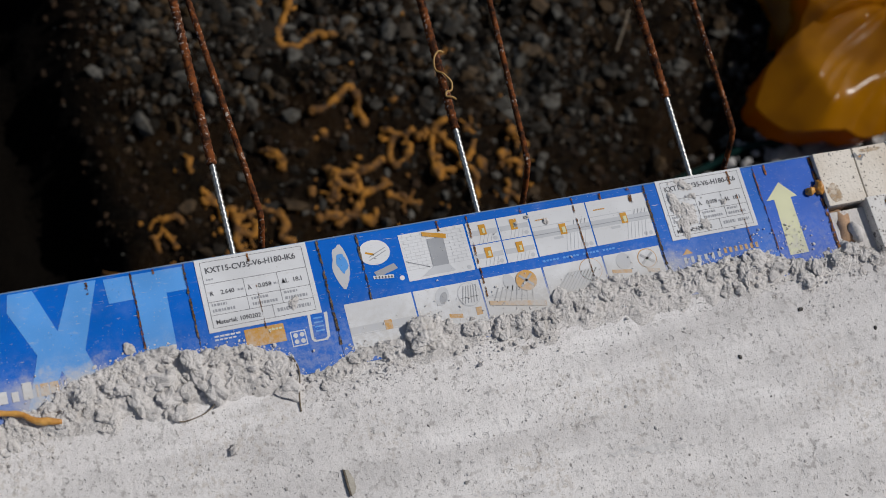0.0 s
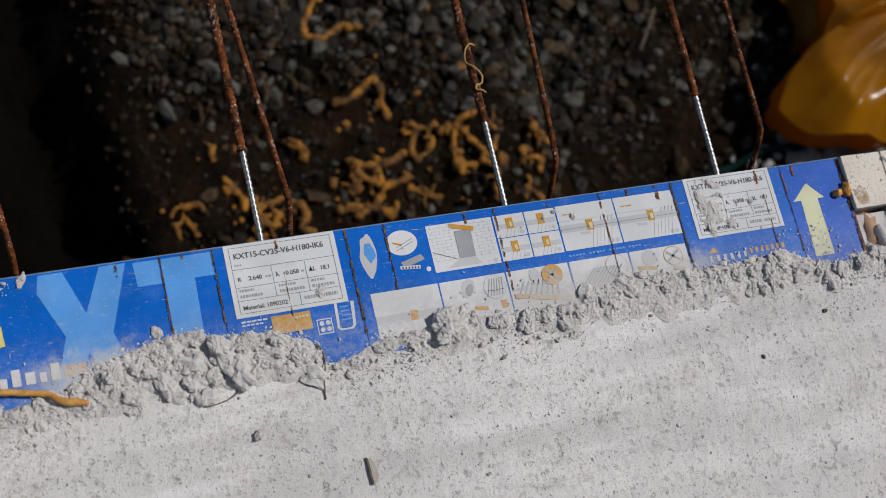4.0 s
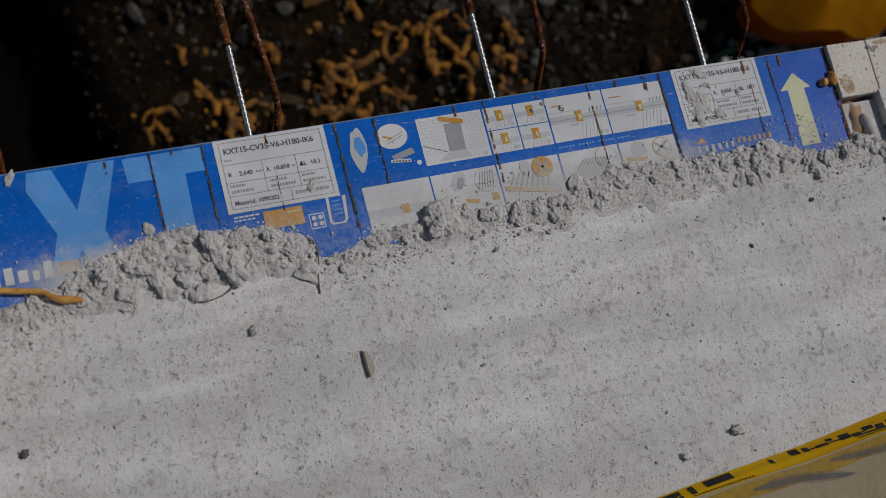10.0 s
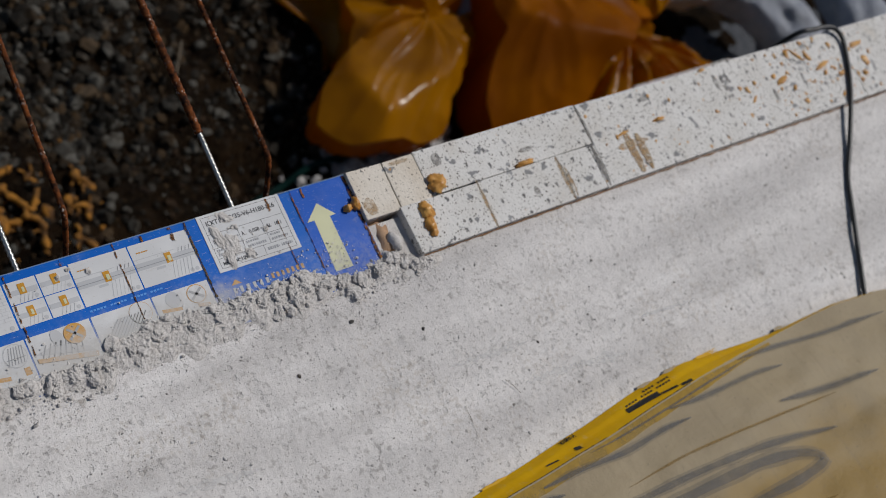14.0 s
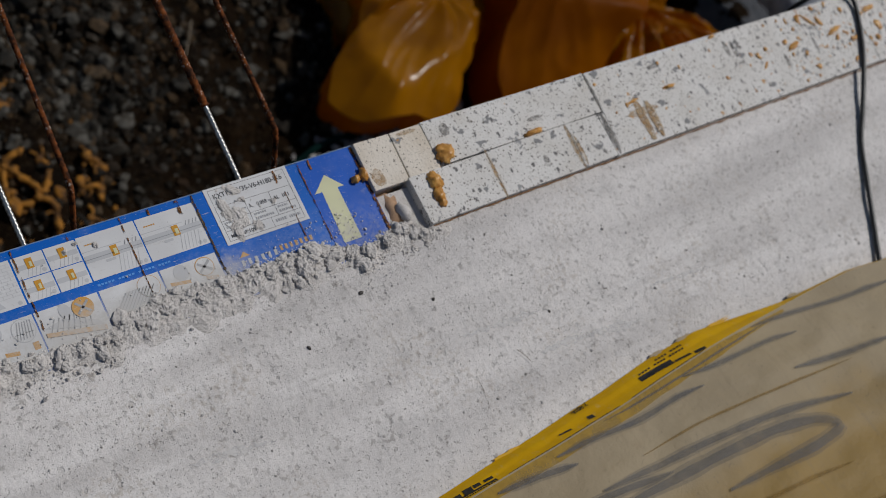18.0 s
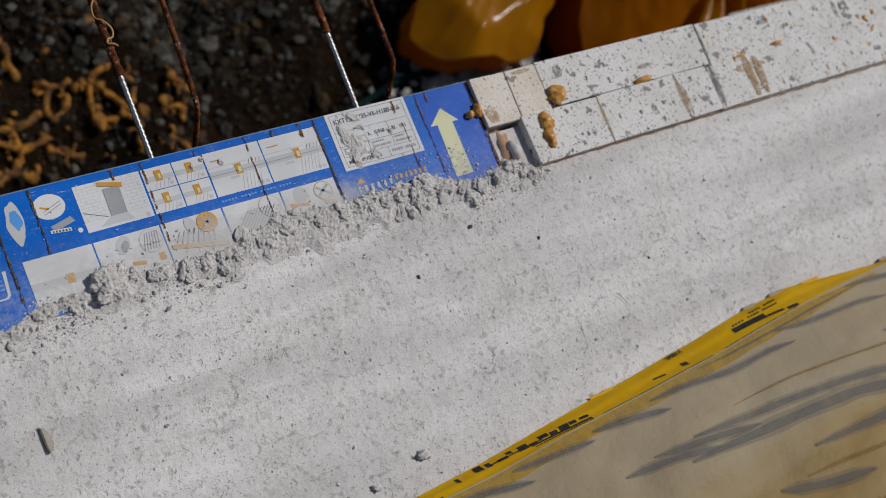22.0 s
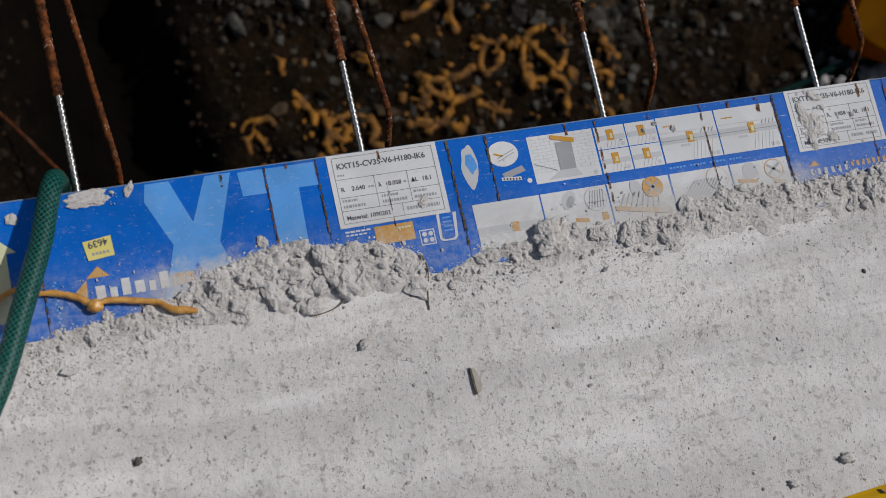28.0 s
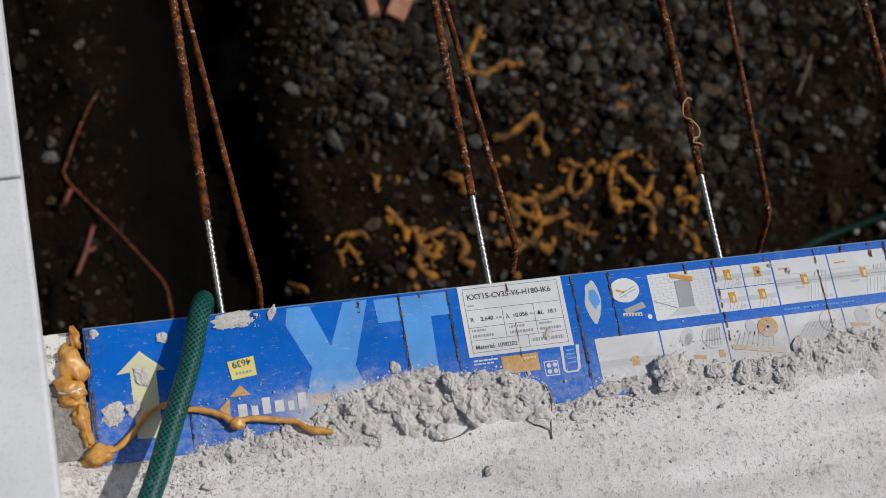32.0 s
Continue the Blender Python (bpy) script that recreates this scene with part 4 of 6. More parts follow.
wire = part("tie_wire", tube("tie_wire", [(0.6405, 0.3035, -0.030), (0.635, 0.305, -0.0285), (0.629, 0.298, -0.030), (0.6285, 0.287, -0.033), (0.634, 0.279, -0.028), (0.640, 0.270, -0.029), (0.6385, 0.262, -0.031), (0.632, 0.260, -0.029),
                                          (0.631, 0.2555, -0.030), (0.636, 0.2535, -0.028), (0.641, 0.252, -0.032)], 0.0011, plain("brass_wire", (0.42, 0.24, 0.07), (0.3, 0.17, 0.05), 120, 0.5, 0.2), 7, 0.0015))
tagged(wire, "thin yellowish wire curled round a rusty bar", "wire")


# ---- mortar spilled over the edge of the element ----
TOP = [(-0.04, 0.004), (0.0, 0.002), (0.0685, -0.003), (0.095, 0.0072), (0.1345, 0.0099), (0.163, 0.0122), (0.198, 0.0225), (0.21, 0.034), (0.246, 0.0425), (0.2775, 0.0505), (0.303, 0.0505), (0.316, 0.042),
       (0.3675, 0.039), (0.402, 0.026), (0.409, 0.018), (0.412, 0.003), (0.4284, 0.0025), (0.449, 0.009), (0.4614, 0.0156), (0.5146, 0.0178), (0.521, 0.032), (0.544, 0.034), (0.572, 0.0196), (0.654, 0.0185),
       (0.687, 0.0296), (0.72, 0.034), (0.797, 0.0305), (0.8, 0.0305), (0.865, 0.031), (0.9077, 0.0305), (0.956, 0.0105), (0.977, 0.0139), (0.991, 0.0195), (1.0, 0.024), (1.03, 0.012), (1.06, 0.002), (1.1, -0.004)]
THICK = [(-0.04, 0.002), (0.06, 0.003), (0.12, 0.005), (0.2, 0.0075), (0.25, 0.010), (0.33, 0.009), (0.4, 0.007), (0.415, 0.003), (0.5, 0.0035), (0.53, 0.007), (0.57, 0.004), (0.7, 0.0042), (0.85, 0.0046), (0.97, 0.004), (1.03, 0.004), (1.1, 0.001)]


def mortar_height(x, y):
    top = lerp(x, TOP) + 0.0035 * fbm(x, 0, 130, 3, 2.0)
    low = -0.012 + 0.012 * fbm(x, 0, 30, 2, 8.0)
    if not low < y < top:
        return -0.003
    edge = smooth((top - y) / 0.005) * smooth((y - low) / 0.014)
    t = 0.82 * lerp(x, THICK)
    wx, wy = x + 0.006 * fbm(x, y, 40, 2, 5.0), y + 0.006 * fbm(x, y, 40, 2, 9.0)
    near = noise.voronoi((wx * 62, wy * 62, 0.0))[0]
    small = noise.voronoi((wx * 190, wy * 190, 4.0))[0]
    lumps = 0.35 + 0.85 * fbm(x, y, 38, 4, 1.0) + 0.6 * smooth((near[1] - near[0]) * 2.2) * max(0.0, 0.3 + fbm(x, y, 24, 2, 12.0)) + 0.16 * (0.5 - small[0]) + 0.30 * fbm(x, y, 85, 3, 7.0)
    return -0.0016 + edge * (0.0016 + t * max(0.28, lumps) + 0.0014 * fbm(x, y, 320, 3, 3.0))


spill = thing("mortar_spill", "crumbly grey mortar spilled over the edge of the blue cover", "mortar")
part("crust", sheet("crust", list(np.arange(-0.034, 1.09, 0.0013)), list(np.arange(-0.046, 0.0568, 0.0013)), mortar_height, MORTAR, True), spill, "rough crust of dried mortar")
rng = np.random.default_rng(11)
crumbs = []
while len(crumbs) < 1800:
    x = rng.uniform(-0.02, 1.06)
    top = lerp(x, TOP)
    y = top + 0.003 - abs(rng.normal(0, 0.021))
    r = 0.0004 + rng.gamma(1.1, 0.00048)
    crumbs.append((x, y, max(mortar_height(x, y), -0.0005) + r * 0.35, min(r, 0.0032)))
tagged(part("crumb", stones("crumb", crumbs, MORTAR, 1, 0.7, 0.28, False, rng), spill, "small mortar crumbs"), kind="stuff")
sand = []
while len(sand) < 7000:
    x = rng.uniform(-0.02, 1.05)
    y = lerp(x, TOP) + 0.002 - abs(rng.normal(0, 0.022))
    r = 0.00028 + min(0.0007, rng.gamma(1.3, 0.00016))
    sand.append((x, y, max(mortar_height(x, y), -0.0004) + r * 0.4, r))
tagged(part("sand", stones("sand", sand, MORTAR, 1, 0.8, 0.2, False, rng), spill, "fine sand grains on the mortar"), kind="stuff")
for i, (x, y, r) in enumerate(((0.530, 0.0115, 0.0135), (0.293, 0.004, 0.008), (0.3193, 0.0294, 0.007), (0.249, 0.0218, 0.0095), (0.241, -0.006, 0.0085), (0.131, 0.0115, 0.006), (0.092, -0.029, 0.005), (0.147, -0.0225, 0.005),
                               (0.225, 0.018, 0.007), (0.268, 0.034, 0.006), (0.3, 0.041, 0.006), (0.345, 0.03, 0.007), (0.372, 0.027, 0.006), (0.385, 0.01, 0.006), (0.273, 0.012, 0.007), (0.21, 0.008, 0.006), (0.335, 0.012, 0.006), (0.36, 0.008, 0.005),
                               (0.578, 0.010, 0.006), (0.61, 0.009, 0.0055), (0.626, 0.008, 0.006), (0.645, 0.0085, 0.0045), (0.69, 0.012, 0.004), (0.72, 0.017, 0.004), (0.84, 0.014, 0.005), (0.86, 0.016, 0.0055), (0.878, 0.008, 0.006), (0.893, 0.014, 0.006),
                               (0.91, 0.011, 0.0055), (0.855, 0.001, 0.0045), (0.935, 0.004, 0.0045), (0.955, 0.0055, 0.004), (0.985, 0.006, 0.005), (1.012, 0.013, 0.0055), (0.76, 0.014, 0.0045), (0.79, 0.012, 0.004), (0.462, 0.004, 0.004), (0.495, 0.003, 0.004))):
    r *= 1.15
    part("lump", crag("lump", x, y, mortar_height(x, y) + r * (0.14 if x > 0.42 else 0.02), r * (0.9 + 0.4 * (i % 3) / 2), r * 0.95, r * 0.60, MORTAR, i * 1.7, i * 0.9, 4), spill)
# clods heaped in the pile, and a looser string of them along the rest
for i in range(150):
    if i < 42:
        x = 0.195 + 0.215 * rng.beta(1.6, 1.4)
        y = lerp(x, TOP) * rng.uniform(-0.35, 0.86) - 0.004
        r = 0.0030 + min(0.0068, rng.gamma(1.6, 0.0017))
    elif i < 62:
        x = rng.uniform(0.06, 0.2)
        y = lerp(x, TOP) - abs(rng.normal(0.008, 0.012))
        r = 0.0016 + min(0.0040, rng.gamma(1.3, 0.0012))
    else:
        x = rng.uniform(0.55, 1.045) if i < 118 else rng.normal(0.885, 0.035)
        y = lerp(x, TOP) - abs(rng.normal(0.011, 0.010))
        r = 0.0020 + min(0.0045, rng.gamma(1.6, 0.0013))
    z = mortar_height(x, y) + r * rng.uniform(-0.05, 0.28)
    part("clod", crag("clod", x, y, z, r * rng.uniform(0.9, 1.5), r * rng.uniform(0.8, 1.1), r * rng.uniform(0.5, 0.75), MORTAR, i * 1.9, rng.uniform(0, 3.1), 2 if r < 0.003 else 3, 0.2 if x < 0.42 else 0.11), spill)
stone = part("stone", blob("stone", 1.022, 0.031, 0.000, 0.0075, 0.0125, 0.010, MORTAR, 0.25, 1.2, 4.0, 0.4, 2))
tagged(stone, "angular grey stone wedged in the foam joint", "stone")
# splashes of cement on the cover
for i, (x, y, rx, ry) in enumerate(((0.132, 0.113, 0.018, 0.0065), (0.0098, 0.1155, 0.004, 0.004), (0.0673, 0.1056, 0.0048, 0.0048), (0.0186, 0.043, 0.009, 0.0095), (0.0362, 0.0446, 0.0058, 0.006), (0.0456, 0.0727, 0.005, 0.009),
                                    (0.166, 0.117, 0.006, 0.003), (0.27, 0.053, 0.0055, 0.004), (0.842, 0.113, 0.009, 0.006), (0.826, 0.094, 0.007, 0.012), (0.838, 0.082, 0.010, 0.010), (0.829, 0.071, 0.012, 0.007), (0.852, 0.068, 0.006, 0.005),
                                    (0.848, 0.1, 0.004, 0.003), (0.881, 0.088, 0.0035, 0.003), (0.652, 0.103, 0.003, 0.0025), (0.683, 0.1005, 0.0028, 0.0026), (0.42, 0.066, 0.004, 0.006), (0.665, 0.108, 0.0026, 0.002))):
    splash = part("cement_splash", crag("cement_splash", x, y, 0.0004, rx, ry, 0.0022, MORTAR, i * 2.3, i * 0.7, 4))
    tagged(splash, "flat splash of dried cement on the blue cover", "cement splash", "cement splashes")

dust = []
for cx, cy, sx, sy, count in ((0.838, 0.085, 0.012, 0.014, 170), (0.132, 0.113, 0.014, 0.005, 60), (0.03, 0.043, 0.012, 0.006, 50), (0.70, 0.035, 0.16, 0.010, 170), (0.15, 0.032, 0.06, 0.010, 70), (0.92, 0.040, 0.04, 0.008, 60), (0.950, 0.036, 0.009, 0.012, 70), (0.5, 0.07, 0.3, 0.03, 30)):
    for _ in range(count):
        x, y = rng.normal(cx, sx), rng.normal(cy, sy)
        if 0.003 < x < 0.997 and 0.004 < y < 0.118:
            r = 0.0003 + min(0.0016, rng.gamma(1.1, 0.0003))
            dust.append((x, y, 0.0012 + r * 0.2, r))
tagged(part("mortar_specks", stones("mortar_specks", dust, MORTAR, 1, 0.35, 0.25, False, rng)), "small specks of mortar stuck to the cover", "mortar", kind="stuff")

# ---- white foam boards ----
def board(x0, y0, x1, y1, top, label="white foam insulation block with dark specks", bottom=-0.17, skin=EPS):
    ob = part("foam_board", slab_box(x0 + 0.0002, y0 + 0.0003, bottom, x1 - 0.0002, y1 - 0.0003, top, skin, "foam_board", 0.0010, 0.0006))
    return tagged(ob, label, "foam board", "white foam boards")


board(0.9985, 0.0615, 1.047, 0.1205, 0.006, "cream-stained foam block beside the blue element", skin=EPSCREAM)
board(1.0475, 0.0625, 1.092, 0.1205, 0.0065, "cream-stained foam block with fine specks", skin=EPSCREAM)
board(1.0925, 0.0655, 1.352, 0.1215, 0.0065)
board(1.0445, 0.0055, 1.1572, 0.0638, 0.0080, "white foam block beside an open joint")
board(1.1578, 0.0058, 1.2845, 0.0653, 0.0078)
board(1.2855, 0.0065, 1.3415, 0.0653, 0.0082)
board(1.3535, 0.0068, 1.894, 0.1205, 0.007, "long white foam strip spattered with orange foam")
board(1.3420, 0.0062, 1.3530, 0.0650, 0.0075, "narrow dirty sliver of white foam")
board(1.8945, 0.0060, 2.6, 0.1200, 0.007)
board(2.601, 0.0060, 3.4, 0.1200, 0.007)
board(-0.06, 0.075, -0.0085, 0.1195, 0.000, "short white foam block beside the blue element")
filler = part("joint_stone", slab_box(-0.06, 0.0085, -0.12, -0.0035, 0.0745, -0.001, plain("rough_grey", (0.30, 0.285, 0.265), (0.20, 0.19, 0.175), 130, 0.95, 1.0, 0, 300, dist=0.003), "joint_stone", 0.002, 0.001))
tagged(filler, "rough grey concrete filling beside the element", "concrete")
for i, (x, y, rx, ry, rz, turn) in enumerate(((1.0155, 0.036, 0.019, 0.028, 0.022, 0.1),)):
    pocket = part("foam_pocket", blob("foam_pocket", x, y, -0.020, rx, ry, rz, plain("dirty_foam", (0.50, 0.32, 0.20), (0.36, 0.22, 0.13), 60, 0.9, 0.6), 0.3, 2.5, 3.0, turn))
    tagged(pocket, "brownish foam deep in an open joint", "foam")
bed = part("mortar_bed", slab_box(0.9995, 0.0, -0.15, 1.045, 0.0612, -0.05, MORTAR, "mortar_bed"))
tagged(bed, "mortar bed at the bottom of the joint", "mortar")
# brown smears along the seams
def smear_highlight_material(name, a, b):
    n = Nodes(name)
    n.put(n.bsdf.inputs["Alpha"], n.ramp(n.noise(130, 5, 0.7), 0.28, 0.62, 0.0, 0.65))
    return n.done(n.mix(n.ramp(n.noise(90, 4), 0.35, 0.65), a, b), 0.9)


SMEAR = smear_highlight_material("brown_smear", (0.40, 0.25, 0.12), (0.50, 0.38, 0.24))
DUSK = smear_highlight_material("grey_smear", (0.14, 0.135, 0.13), (0.30, 0.28, 0.26))
for i, (x, y, rx, ry, top, tint) in enumerate(((1.1575, 0.035, 0.0022, 0.028, 0.0081, SMEAR), (1.2850, 0.036, 0.0032, 0.027, 0.0082, SMEAR), (1.2905, 0.03, 0.0022, 0.018, 0.0084, SMEAR), (1.347, 0.036, 0.0028, 0.027, 0.0086, DUSK), (1.3535, 0.093, 0.0018, 0.024, 0.0073, DUSK),
                                               (1.415, 0.050, 0.020, 0.005, 0.0073, SMEAR), (1.410, 0.040, 0.005, 0.028, 0.0077, SMEAR), (1.427, 0.036, 0.005, 0.022, 0.0081, SMEAR), (1.01, 0.075, 0.006, 0.010, 0.0063, SMEAR), (1.07, 0.115, 0.012, 0.002, 0.0068, SMEAR),
                                               (1.61, 0.094, 0.003, 0.012, 0.0073, DUSK), (1.622, 0.09, 0.0025, 0.011, 0.0073, DUSK), (1.633, 0.096, 0.002, 0.008, 0.0073, DUSK), (1.71, 0.05, 0.0025, 0.010, 0.0073, DUSK), (1.25, 0.085, 0.010, 0.0028, 0.0068, DUSK),
                                               (1.78, 0.06, 0.002, 0.012, 0.0073, DUSK), (1.47, 0.102, 0.008, 0.003, 0.0073, DUSK), (1.12, 0.105, 0.005, 0.008, 0.0068, DUSK), (1.235, 0.03, 0.003, 0.007, 0.0081, DUSK))):
    ob = part("smear", plate(ragged(x, y, rx * 1.3, ry * 1.1, 0.10, 30, i * 1.9 + 0.4), top, tint, "smear", 0.0006))
    tagged(ob, "dry brown smear on a white foam board" if tint is SMEAR else "grey scuff on a white foam board", "smear", "smears on the boards")

# brown dirt along the foot of the boards
for i, (x0, x1) in enumerate(((1.05, 1.157), (1.158, 1.284), (1.286, 1.352), (1.354, 1.55), (1.55, 1.74), (1.74, 1.893), (1.895, 1.97))):
    k = int((x1 - x0) / 0.004)
    run = [x0 + (x1 - x0) * j / k for j in range(k + 1)]
    rim = [(x, 0.0052 - 0.0018 * max(0.10, 0.6 + noise.noise((x * 60, i, 2.0)))) for x in run] + [(x, 0.0058) for x in run[::-1]]
    ob = part("dirt_line", plate(rim, 0.0002, STAIN, "dirt_line", 0.0022))
    tagged(ob, "brown dirt caught along the foot of a foam board", "dirt", "dirt along the boards")

# cured foam beads
BEADS = [(1.105, 0.0775, 0.012, 0.011, 0.008, 0.3), (1.0735, 0.051, 0.0085, 0.011, 0.007, 0.2), (1.071, 0.0345, 0.0075, 0.010, 0.006, 0.0), (1.0705, 0.024, 0.006, 0.005, 0.005, 0.4), (1.236, 0.0685, 0.0145, 0.0035, 0.005, 0.05), (0.9955, 0.0845, 0.0045, 0.008, 0.005, 0.0),
         (0.984, 0.082, 0.005, 0.0045, 0.005, 0.6), (1.477, 0.070, 0.012, 0.0028, 0.004, 0.05), (1.736, 0.069, 0.014, 0.004, 0.004, 0.3), (1.594, 0.117, 0.006, 0.0025, 0.004, 0.0), (1.83, 0.072, 0.016, 0.0035, 0.004, 0.25), (1.405, 0.066, 0.012, 0.002, 0.003, 0.15),
         (1.81, 0.092, 0.004, 0.010, 0.003, 0.5), (1.79, 0.098, 0.003, 0.012, 0.003, 0.7), (1.865, 0.052, 0.008, 0.004, 0.003, 0.2), (1.925, 0.088, 0.016, 0.004, 0.004, 0.1), (1.93, 0.06, 0.007, 0.01, 0.003, 0.4), (1.665, 0.055, 0.008, 0.002, 0.002, 0.6), (1.77, 0.105, 0.004, 0.006, 0.003, 0.0)]
for i, (x, y, rx, ry, rz, turn) in enumerate(BEADS):
    bead = part("foam_bead", blob("foam_bead", x, y, 0.0080 if 1 < x < 1.35 else (0.0065 if x > 1.35 else 0.003), rx, ry, rz, FOAM, 0.42, 1.7, i * 3.1, turn, 3))
    tagged(bead, "hardened orange foam bead on a white board" if x > 1 else "hardened orange foam bead on the blue cover", "foam", "foam beads")
flecks = []
while len(flecks) < 150:
    x, y = (rng.normal(1.83, 0.07), rng.uniform(0.012, 0.117)) if rng.uniform() < 0.7 else (rng.uniform(1.36, 1.9), rng.uniform(0.012, 0.117))
    if 1.36 < x < 1.95:
        flecks.append((x, y, 0.0070, 0.0008 + min(0.0034, rng.gamma(1.2, 0.0010))))
tagged(part("foam_flecks", stones("foam_flecks", flecks, FOAM, 2, 0.5, 0.30, True, rng)), "small orange flecks of foam on the long white strip", "foam flecks", kind="stuff")
# thick foam in the joint at the element's end
joint = thing("joint_foam", "thick orange foam squeezed out of the end joint", "foam")
for i, (x, y, z, rx, ry, rz, turn) in enumerate(((-0.0065, 0.113, 0.001, 0.0045, 0.010, 0.006, 0.1), (-0.0115, 0.090, 0.001, 0.0105, 0.017, 0.010, 0.25), (-0.0145, 0.0705, 0.001, 0.0125, 0.0115, 0.009, 0.0), (-0.0135, 0.058, -0.001, 0.011, 0.0055, 0.007, -0.1),
                                                 (-0.0085, 0.043, -0.002, 0.0075, 0.014, 0.007, 0.3), (-0.0045, 0.026, -0.001, 0.0045, 0.012, 0.006, 0.1), (0.0035, 0.0085, 0.003, 0.0125, 0.0095, 0.008, 0.3))):
    part("foam_lobe", blob("foam_lobe", x, y, z, rx, ry, rz, FOAM, 0.5, 1.7, i * 2.9, turn, 3), joint)
part("white_rim", tube("white_rim", [(-0.0245, 0.066, 0.006), (-0.0155, 0.0645, 0.0095), (-0.0055, 0.0675, 0.006)], 0.0012, WHITE, 6, 0.002), joint, "thin pale rim")


def strand_radius(r, seed):
    return lambda run, a: r * (1 + 0.5 * noise.noise((run * 60, seed, 0.0)) + 0.3 * noise.noise((run * 160, math.cos(a) * 1.3, seed + math.sin(a))))


strand = part("foam_strand", tube("foam_strand", [(0.004, 0.0085, 0.007), (0.0199, 0.0135, 0.004), (0.0318, 0.0227, 0.004), (0.0412, 0.0324, 0.006), (0.0505, 0.0408, 0.005), (0.0646, 0.0442, 0.004), (0.078, 0.0385, 0.004), (0.0923, 0.0363, 0.004),
                                                  (0.1088, 0.0294, 0.004), (0.1213, 0.0206, 0.006), (0.1331, 0.0225, 0.006), (0.1556, 0.0186, 0.005), (0.173, 0.0142, 0.006), (0.182, 0.0068, 0.007), (0.2036, 0.0007, 0.008)],
                                  strand_radius(0.0027, 2.0), FOAM, 10, 0.002))
tagged(strand, "wavy string of hardened orange foam across the cover", "foam strand")
drop = part("foam_knot", blob("foam_knot", 0.1215, 0.0200, 0.006, 0.0062, 0.0058, 0.0045, FOAM, 0.4, 2, 8.0))
tagged(drop, "small orange foam knot on the strand", "foam")

# ---- hose and cable ----
hose = part("garden_hose", tube("garden_hose", [(0.122, 0.150, -0.55), (0.119, 0.148, -0.22), (0.113, 0.145, -0.075), (0.1085, 0.139, -0.016), (0.1035, 0.127, 0.010), (0.0962, 0.106, 0.018), (0.0865, 0.074, 0.026), (0.0625, 0.0165, 0.038), (0.0420, -0.032, 0.047),
                                                (0.0145, -0.081, 0.053), (-0.011, -0.128, 0.054), (-0.022, -0.19, 0.036), (0.01, -0.28, 0.013), (0.10, -0.40, 0.0095), (0.25, -0.6, 0.0095)], 0.0094, HOSE, 20, 0.004, True))
tagged(hose, "dark green braided garden hose draped over the slab edge", "hose")
cable = part("black_cable", tube("black_cable", [(1.835, 0.142, -0.45), (1.828, 0.136, -0.10), (1.822, 0.131, -0.004), (1.845, 0.126, 0.0135), (1.882, 0.121, 0.0165), (1.898, 0.105, 0.0135), (1.892, 0.080, 0.0112), (1.870, 0.040, 0.0108), (1.843, 0.002, 0.010), (1.803, -0.050, 0.0055), (1.767, -0.092, 0.0038),
                                                 (1.736, -0.145, 0.004), (1.705, -0.200, 0.004), (1.672, -0.260, 0.004), (1.64, -0.33, 0.004), (1.66, -0.45, 0.004), (1.7, -0.62, 0.004)], 0.0036, RUBBER, 12, 0.004))
tagged(cable, "thin black rubber cable lying across the slab", "cable")

# ---- sack ----
EDGE = [(0.30, -0.325), (0.42, -0.301), (0.55, -0.290), (0.666, -0.281), (0.748, -0.275), (0.829, -0.270), (0.91, -0.262), (1.006, -0.2535), (1.05, -0.25), (1.104, -0.2445), (1.15, -0.241), (1.229, -0.2315), (1.32, -0.2255),
        (1.438, -0.237), (1.479, -0.2405), (1.611, -0.2415), (1.70, -0.251), (1.80, -0.27), (1.88, -0.31)]
WIDE = [(0.30, 0.008), (0.68, 0.010), (0.83, 0.015), (0.95, 0.017), (1.10, 0.022), (1.23, 0.025), (1.32, 0.024), (1.41, 0.012), (1.48, 0.004), (1.56, 0.002), (1.88, 0.002)]


def sack_point(x, s):
    """A point of the sack's skin: s runs over the side gusset to the seam at 1, then over the top and down behind."""
    edge, wide = lerp(x, EDGE), lerp(x, WIDE)
    tall = 0.006 + 0.7 * wide
    if s < 1:
        crease = 0.0016 * math.sin(s * math.pi * 2.3 + x * 5) * smooth(wide / 0.02) + 0.0008 * fbm(x, s, 25, 2)
        return (x, edge - wide * s, 0.0012 + tall * s + crease * math.sin(s * math.pi))
    u = s - 1
    rise = (0.10 - tall) * smooth(u / 0.9) + 0.006 * math.sin(min(1, u * 3) * math.pi) + 0.009 * fbm(x, u * 0.6, 5, 3, 6.0) * min(1, u * 4) * smooth((1.95 - s) * 6)
    k = smooth((s - 1.85) / 0.35)
    return (x, edge - wide - 0.42 * u, 0.0012 + (tall + rise + 0.003 * fbm(x, s, 9, 3, 2.0) * min(1, u * 6)) * (1 - k))


def sack_end(x):
    """The sack flattens towards its two ends."""
    return min(1.0, smooth((x - 0.30) / 0.14 + 0.02), smooth((1.88 - x) / 0.10 + 0.02))


def on_skin(x, s, lift=0.0):
    px, py, pz = sack_point(x, s)
    return (px, py, 0.001 + (pz - 0.001) * sack_end(x) + lift)


